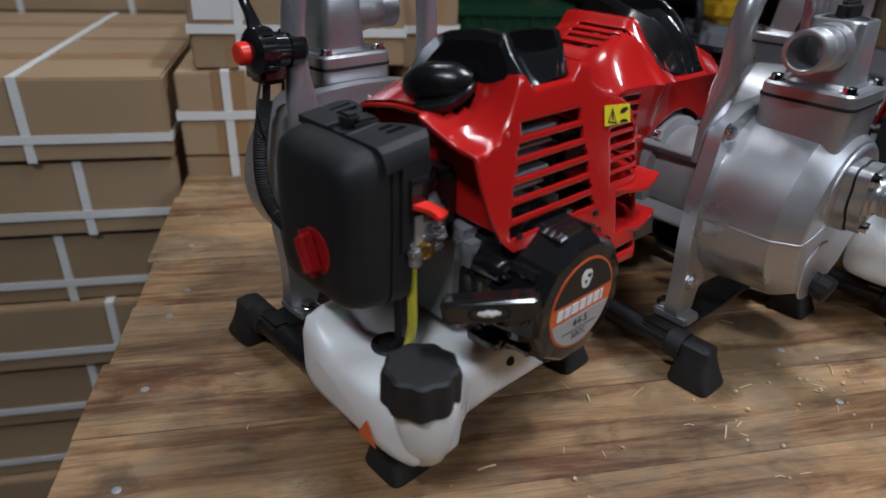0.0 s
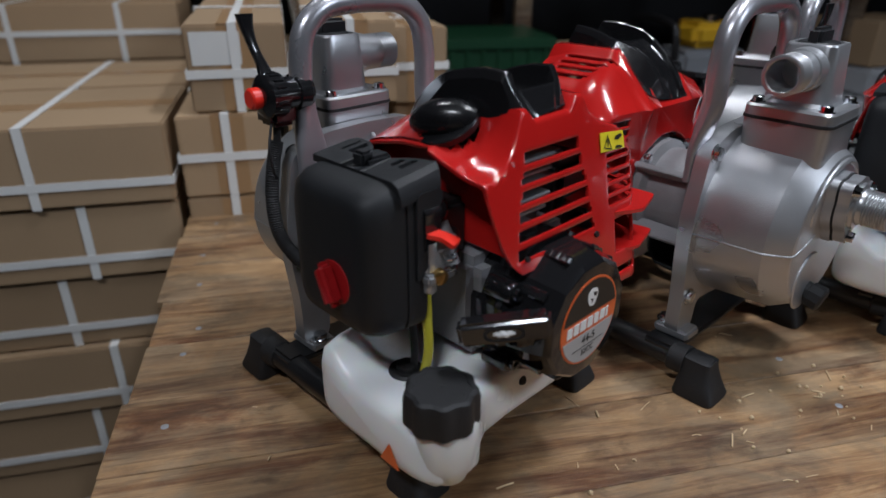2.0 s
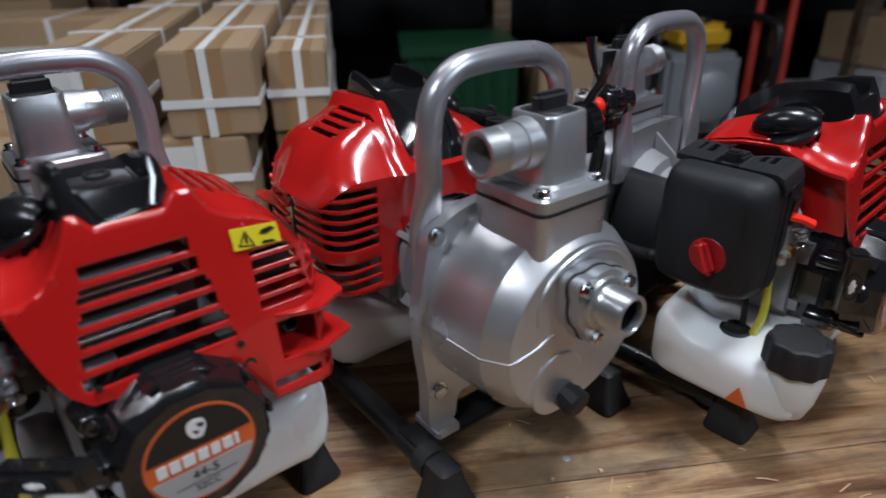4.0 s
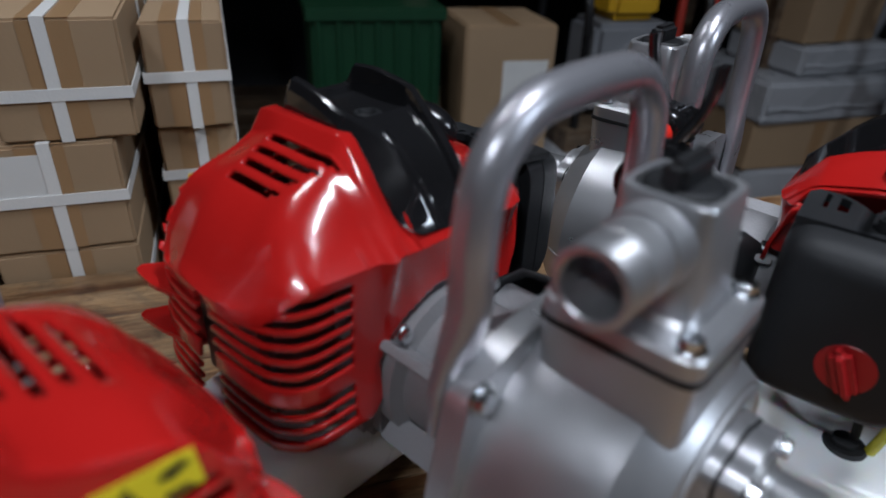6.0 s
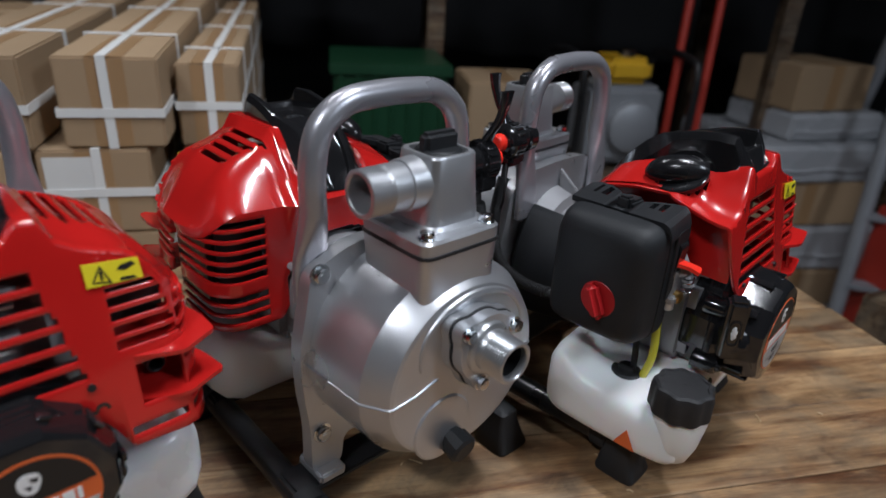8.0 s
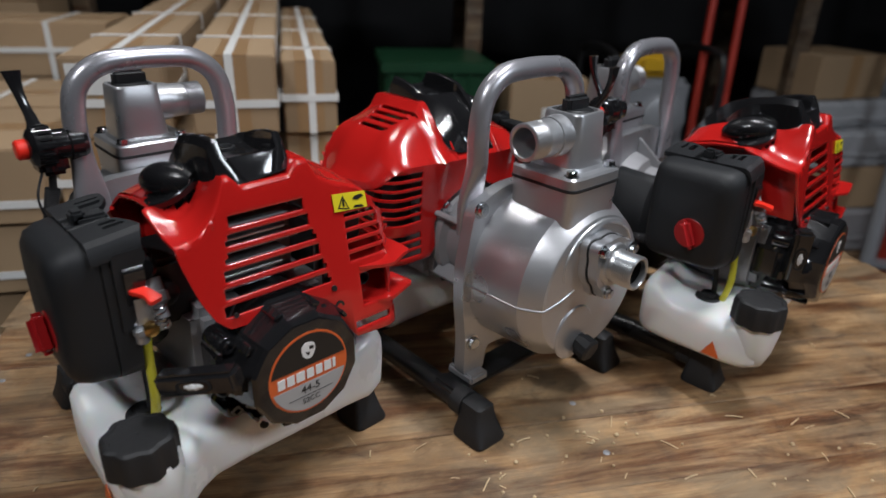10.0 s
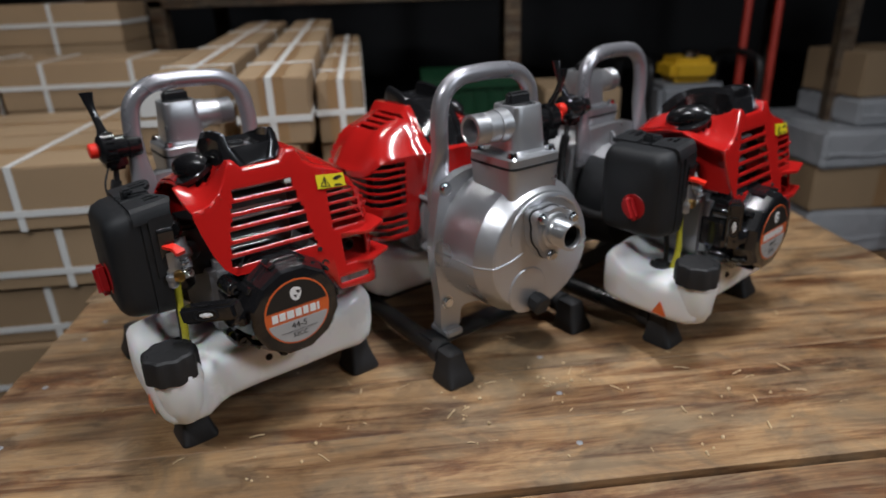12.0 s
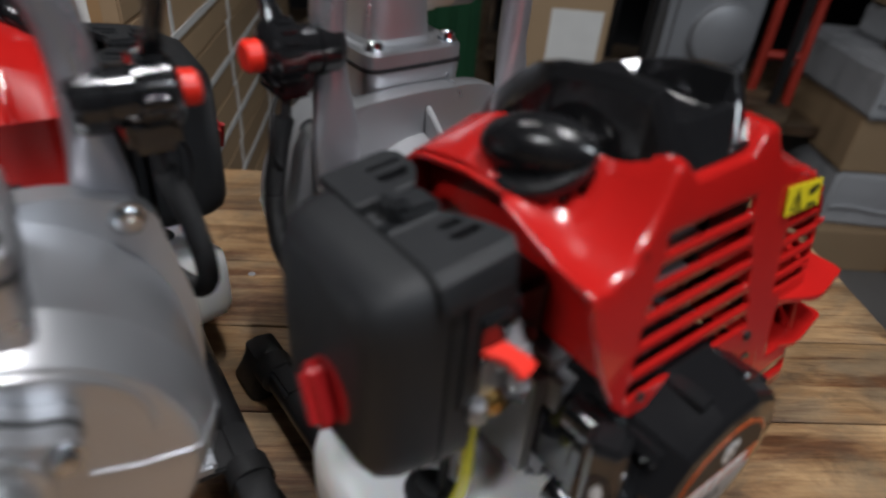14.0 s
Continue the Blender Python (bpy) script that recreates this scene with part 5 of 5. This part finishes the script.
# ---- far side of the hall ----
def rack():
    t = thing("storage_rack", "dark wooden storage rack with planked shelves", "shelf")
    for x in (-0.9, 0.49, 1.75, 2.9):
        for y in (2.50, 3.15):
            bm = bmesh.new()
            rbox(bm, (x - 0.03, y - 0.03, FLOOR), (x + 0.03, y + 0.03, 1.9), 0.003, 1)
            part("post", bm, RACK_WOOD, t)
    for z in (-0.36, 0.42, 1.05):
        for y in (2.47, 2.65, 2.83, 3.01):
            bm = bmesh.new()
            rbox(bm, (-1.0, y, z - 0.035), (3.0, y + 0.165, z), 0.003, 1)
            part("shelf_board", bm, RACK_WOOD, t)
    return t


rack()


def plain_box(name, lo, hi, mat, label, category, turn=0.0):
    c = (Vector(lo) + Vector(hi)) / 2
    t = thing(name, label, category)
    t.matrix_world = pose(c.x, c.y, lo[2], 0, 0, turn)
    h = (Vector(hi) - Vector(lo)) / 2
    bm = bmesh.new()
    rbox(bm, (-h.x, -h.y, 0), (h.x, h.y, 2 * h.z), 0.006, 2)
    part("body", bm, mat, t)
    return t, h


def shelf_carton(lo, hi, turn=0.0, label="plain brown cardboard carton in the rack"):
    t, h = plain_box("cardboard_box", lo, hi, CARTON, label, "box", turn)
    bm = bmesh.new()
    rbox(bm, (-0.025, -h.y - 0.0008, 0.004), (0.025, h.y + 0.0008, 2 * h.z + 0.0008), 0)
    part("parcel_tape", bm, TAPE, t)


rnd = random.Random(11)
x = -0.8
while x < 2.5:
    w = rnd.uniform(0.22, 0.42)
    if rnd.random() < 0.75:
        shelf_carton((x, 2.52, 0.42), (x + w, 2.9, 0.42 + rnd.uniform(0.14, 0.34)), rnd.uniform(-6, 6))
    x += w + rnd.uniform(0.03, 0.2)


def crate():
    t, h = plain_box("plastic_crate", (0.16, 2.08, -0.26), (0.50, 2.42, 0.14), GREEN, "dark green ribbed plastic crate", "crate", 6)
    for i in range(7):
        b = bmesh.new()
        x = -h.x + 0.02 + i * (2 * h.x - 0.04) / 6
        rbox(b, (x - 0.006, -h.y - 0.008, 0.02), (x + 0.006, -h.y + 0.001, 2 * h.z - 0.02), 0.002, 1)
        part("rib", b, GREEN, t)
    b = bmesh.new()
    rbox(b, (-h.x - 0.012, -h.y - 0.012, 2 * h.z - 0.03), (h.x + 0.012, h.y + 0.012, 2 * h.z + 0.004), 0.004)
    part("rim", b, GREEN, t)


crate()
plain_box("crate_stand", (0.08, 2.04, FLOOR), (0.58, 2.44, -0.261), RACK_WOOD, "wooden crate under the plastic crate", "crate", 6)


def generator():
    t = thing("generator", "yellow and black portable generator on the floor", "generator")
    t.matrix_world = pose(1.13, 2.38, 0.11, 0, 0, 8)
    bm = bmesh.new()
    rbox(bm, (-0.085, -0.085, -0.03), (0.085, 0.085, 0.055), 0.024, 3)
    part("fuel_tank", bm, MUSTARD, t, "yellow painted tank")
    bm = bmesh.new()
    turned(bm, (0.0, -0.03, 0.055), (0, 0, 1), [(0, 0.03), (0.02, 0.03), (0.025, 0.02)], 20)
    part("tank_cap", bm, ZINC, t)
    bm = bmesh.new()
    rbox(bm, (-0.13, -0.10, -0.30), (0.13, 0.10, -0.035), 0.02)
    turned(bm, (0.02, -0.09, -0.17), (0, -1, 0), [(0, 0.09), (0.04, 0.085), (0.05, 0.07)], 24)
    part("engine_block", bm, POST_GREY, t)
    for x in (-0.2, 0.2):
        bm = bmesh.new()
        sweep(bm, smooth_path([(x, -0.16, -0.33), (x, -0.16, 0.0), (x, -0.10, 0.06), (x, 0.10, 0.06), (x, 0.16, 0.0), (x, 0.16, -0.33)], 6), 0.013, 10)
        part("frame_tube", bm, STEEL, t)
    bm = bmesh.new()
    rbox(bm, (-0.24, -0.2, FLOOR - 0.11), (0.24, 0.2, -0.331), 0.004)
    part("stand", bm, RACK_WOOD, t)


generator()


def hand_truck():
    t = thing("hand_truck", "red painted tubular steel hand truck", "hand truck")
    for x in (1.31, 1.42):
        bm = bmesh.new()
        sweep(bm, smooth_path([(x, 2.32, FLOOR + 0.02), (x + 0.02, 2.38, 0.0), (x + 0.05, 2.46, 0.60)], 6), 0.014, 12)
        part("side_tube", bm, POST_RED, t)
    for z, y in ((-0.45, 2.34), (-0.12, 2.37), (0.40, 2.43)):
        bm = bmesh.new()
        dx = 0.02 + 0.03 * max(0, z) / 0.55
        sweep(bm, [(1.31 + dx * 0.8, y, z), (1.42 + dx * 0.8, y, z)], 0.012, 10)
        part("cross_tube", bm, POST_RED, t)


hand_truck()


PILE = ((0.62, 0.5, 0.15, CARTON, "cardboard_box", "low brown cardboard carton"), (0.60, 0.48, 0.18, FILM, "wrapped_pack", "flat pack in white stretch film"), (0.56, 0.46, 0.17, CARTON, "cardboard_box", "low brown cardboard carton"),
                                                       (0.62, 0.50, 0.14, FILM, "wrapped_pack", "flat pack in white stretch film"), (0.42, 0.36, 0.10, FILM, "wrapped_pack", "flat pack in white stretch film"), (0.34, 0.30, 0.16, CARTON, "cardboard_box", "brown cardboard carton on wrapped packs"))
LOW_PILE = ((0.50, 0.40, 0.30, CARTON, "cardboard_box", "brown cardboard carton on the floor"), (0.52, 0.40, 0.17, FILM, "wrapped_pack", "flat pack in white stretch film"))


def wrapped_pile(x, y, turn, rows=PILE):
    m = pose(x, y, FLOOR, 0, 0, turn)
    z = 0.0
    rnd = random.Random(3)
    for w, d, h, mat, name, label in rows:
        t = thing(name, label, "box" if mat is CARTON else "package", "pile of boxes and wrapped packs")
        t.matrix_world = m @ pose(rnd.uniform(-0.03, 0.03), rnd.uniform(-0.02, 0.02), z, 0, 0, rnd.uniform(-7, 7))
        bm = bmesh.new()
        rbox(bm, (-w / 2, -d / 2, 0), (w / 2, d / 2, h), 0.012 if mat is FILM else 0.004, 3)
        if mat is FILM:
            bmesh.ops.subdivide_edges(bm, edges=bm.edges, cuts=3, use_grid_fill=True)
            for v in bm.verts:
                v.co += Vector((1, 1, 0.3)) * 0.012 * noise.noise(v.co * 14)
                v.co.z = max(v.co.z, 0.0)
        part("body", bm, mat, t)
        if mat is FILM:
            bm = bmesh.new()
            sweep(bm, [(w * (0.48 - 0.96 * k / 12), -d / 2 - 0.002, h * (0.35 + 0.04 * math.sin(k * 1.3))) for k in range(13)], 0.006, 8)
            part("film_fold", bm, FILM, t)
        if mat is CARTON:
            bm = bmesh.new()
            rbox(bm, (-0.025, -d / 2 - 0.0008, 0.004), (0.025, d / 2 + 0.0008, h + 0.0008), 0)
            part("parcel_tape", bm, TAPE, t)
        z += h + 0.004


wrapped_pile(1.92, 2.55, 10)
wrapped_pile(0.84, 2.24, 4, LOW_PILE)


def labelled_carton():
    t, h = plain_box("cardboard_box", (0.57, 2.10, FLOOR + 0.482), (0.83, 2.38, 0.10), CARTON, "brown cardboard carton with a white paper label", "box", 5)
    b = bmesh.new()
    rbox(b, (-0.02, -h.y - 0.0016, h.z * 0.5), (h.x * 0.85, -h.y - 0.0006, h.z * 1.5), 0)
    part("paper_label", b, PAPER, t, "blank white paper label")
    b = bmesh.new()
    rbox(b, (-0.025, -h.y + 0.004, 2 * h.z - 0.0002), (0.025, h.y - 0.004, 2 * h.z + 0.0008), 0)
    part("parcel_tape", b, TAPE, t)


labelled_carton()


def trestle(x, y, turn):
    t = thing("step_ladder", "grey steel step ladder standing on the floor", "ladder")
    t.matrix_world = pose(x, y, FLOOR, 0, 0, turn)
    for sx in (-0.2, 0.2):
        for y1 in (-0.35, 0.35):
            bm = bmesh.new()
            sweep(bm, [(sx, y1, 0.0), (sx * 0.75, y1 * 0.1, 1.35)], 0.026, 10)
            part("rail", bm, POST_GREY, t)
    for i in range(5):
        z = 0.22 + i * 0.24
        f = z / 1.35
        bm = bmesh.new()
        rbox(bm, (-0.2 + 0.05 * f, -0.35 + 0.315 * f - 0.03, z - 0.01), (0.2 - 0.05 * f, -0.35 + 0.315 * f + 0.03, z + 0.01), 0.003)
        part("step", bm, POST_GREY, t)


trestle(2.25, 2.3, -20)
t, h = plain_box("canister", (2.05, 2.0, FLOOR), (2.22, 2.15, -0.26), POST_RED, "red painted metal canister", "canister", 10)
bm = bmesh.new()
turned(bm, (0.04, 0, 2 * h.z), (0, 0, 1), [(0, 0.022), (0.02, 0.022), (0.024, 0.015)], 16)
part("cap", bm, RUBBER, t)
plain_box("stand_board", (1.55, 1.15, FLOOR), (2.1, 1.55, -0.24), RACK_WOOD, "brown wooden chest beside the table", "chest", 20)
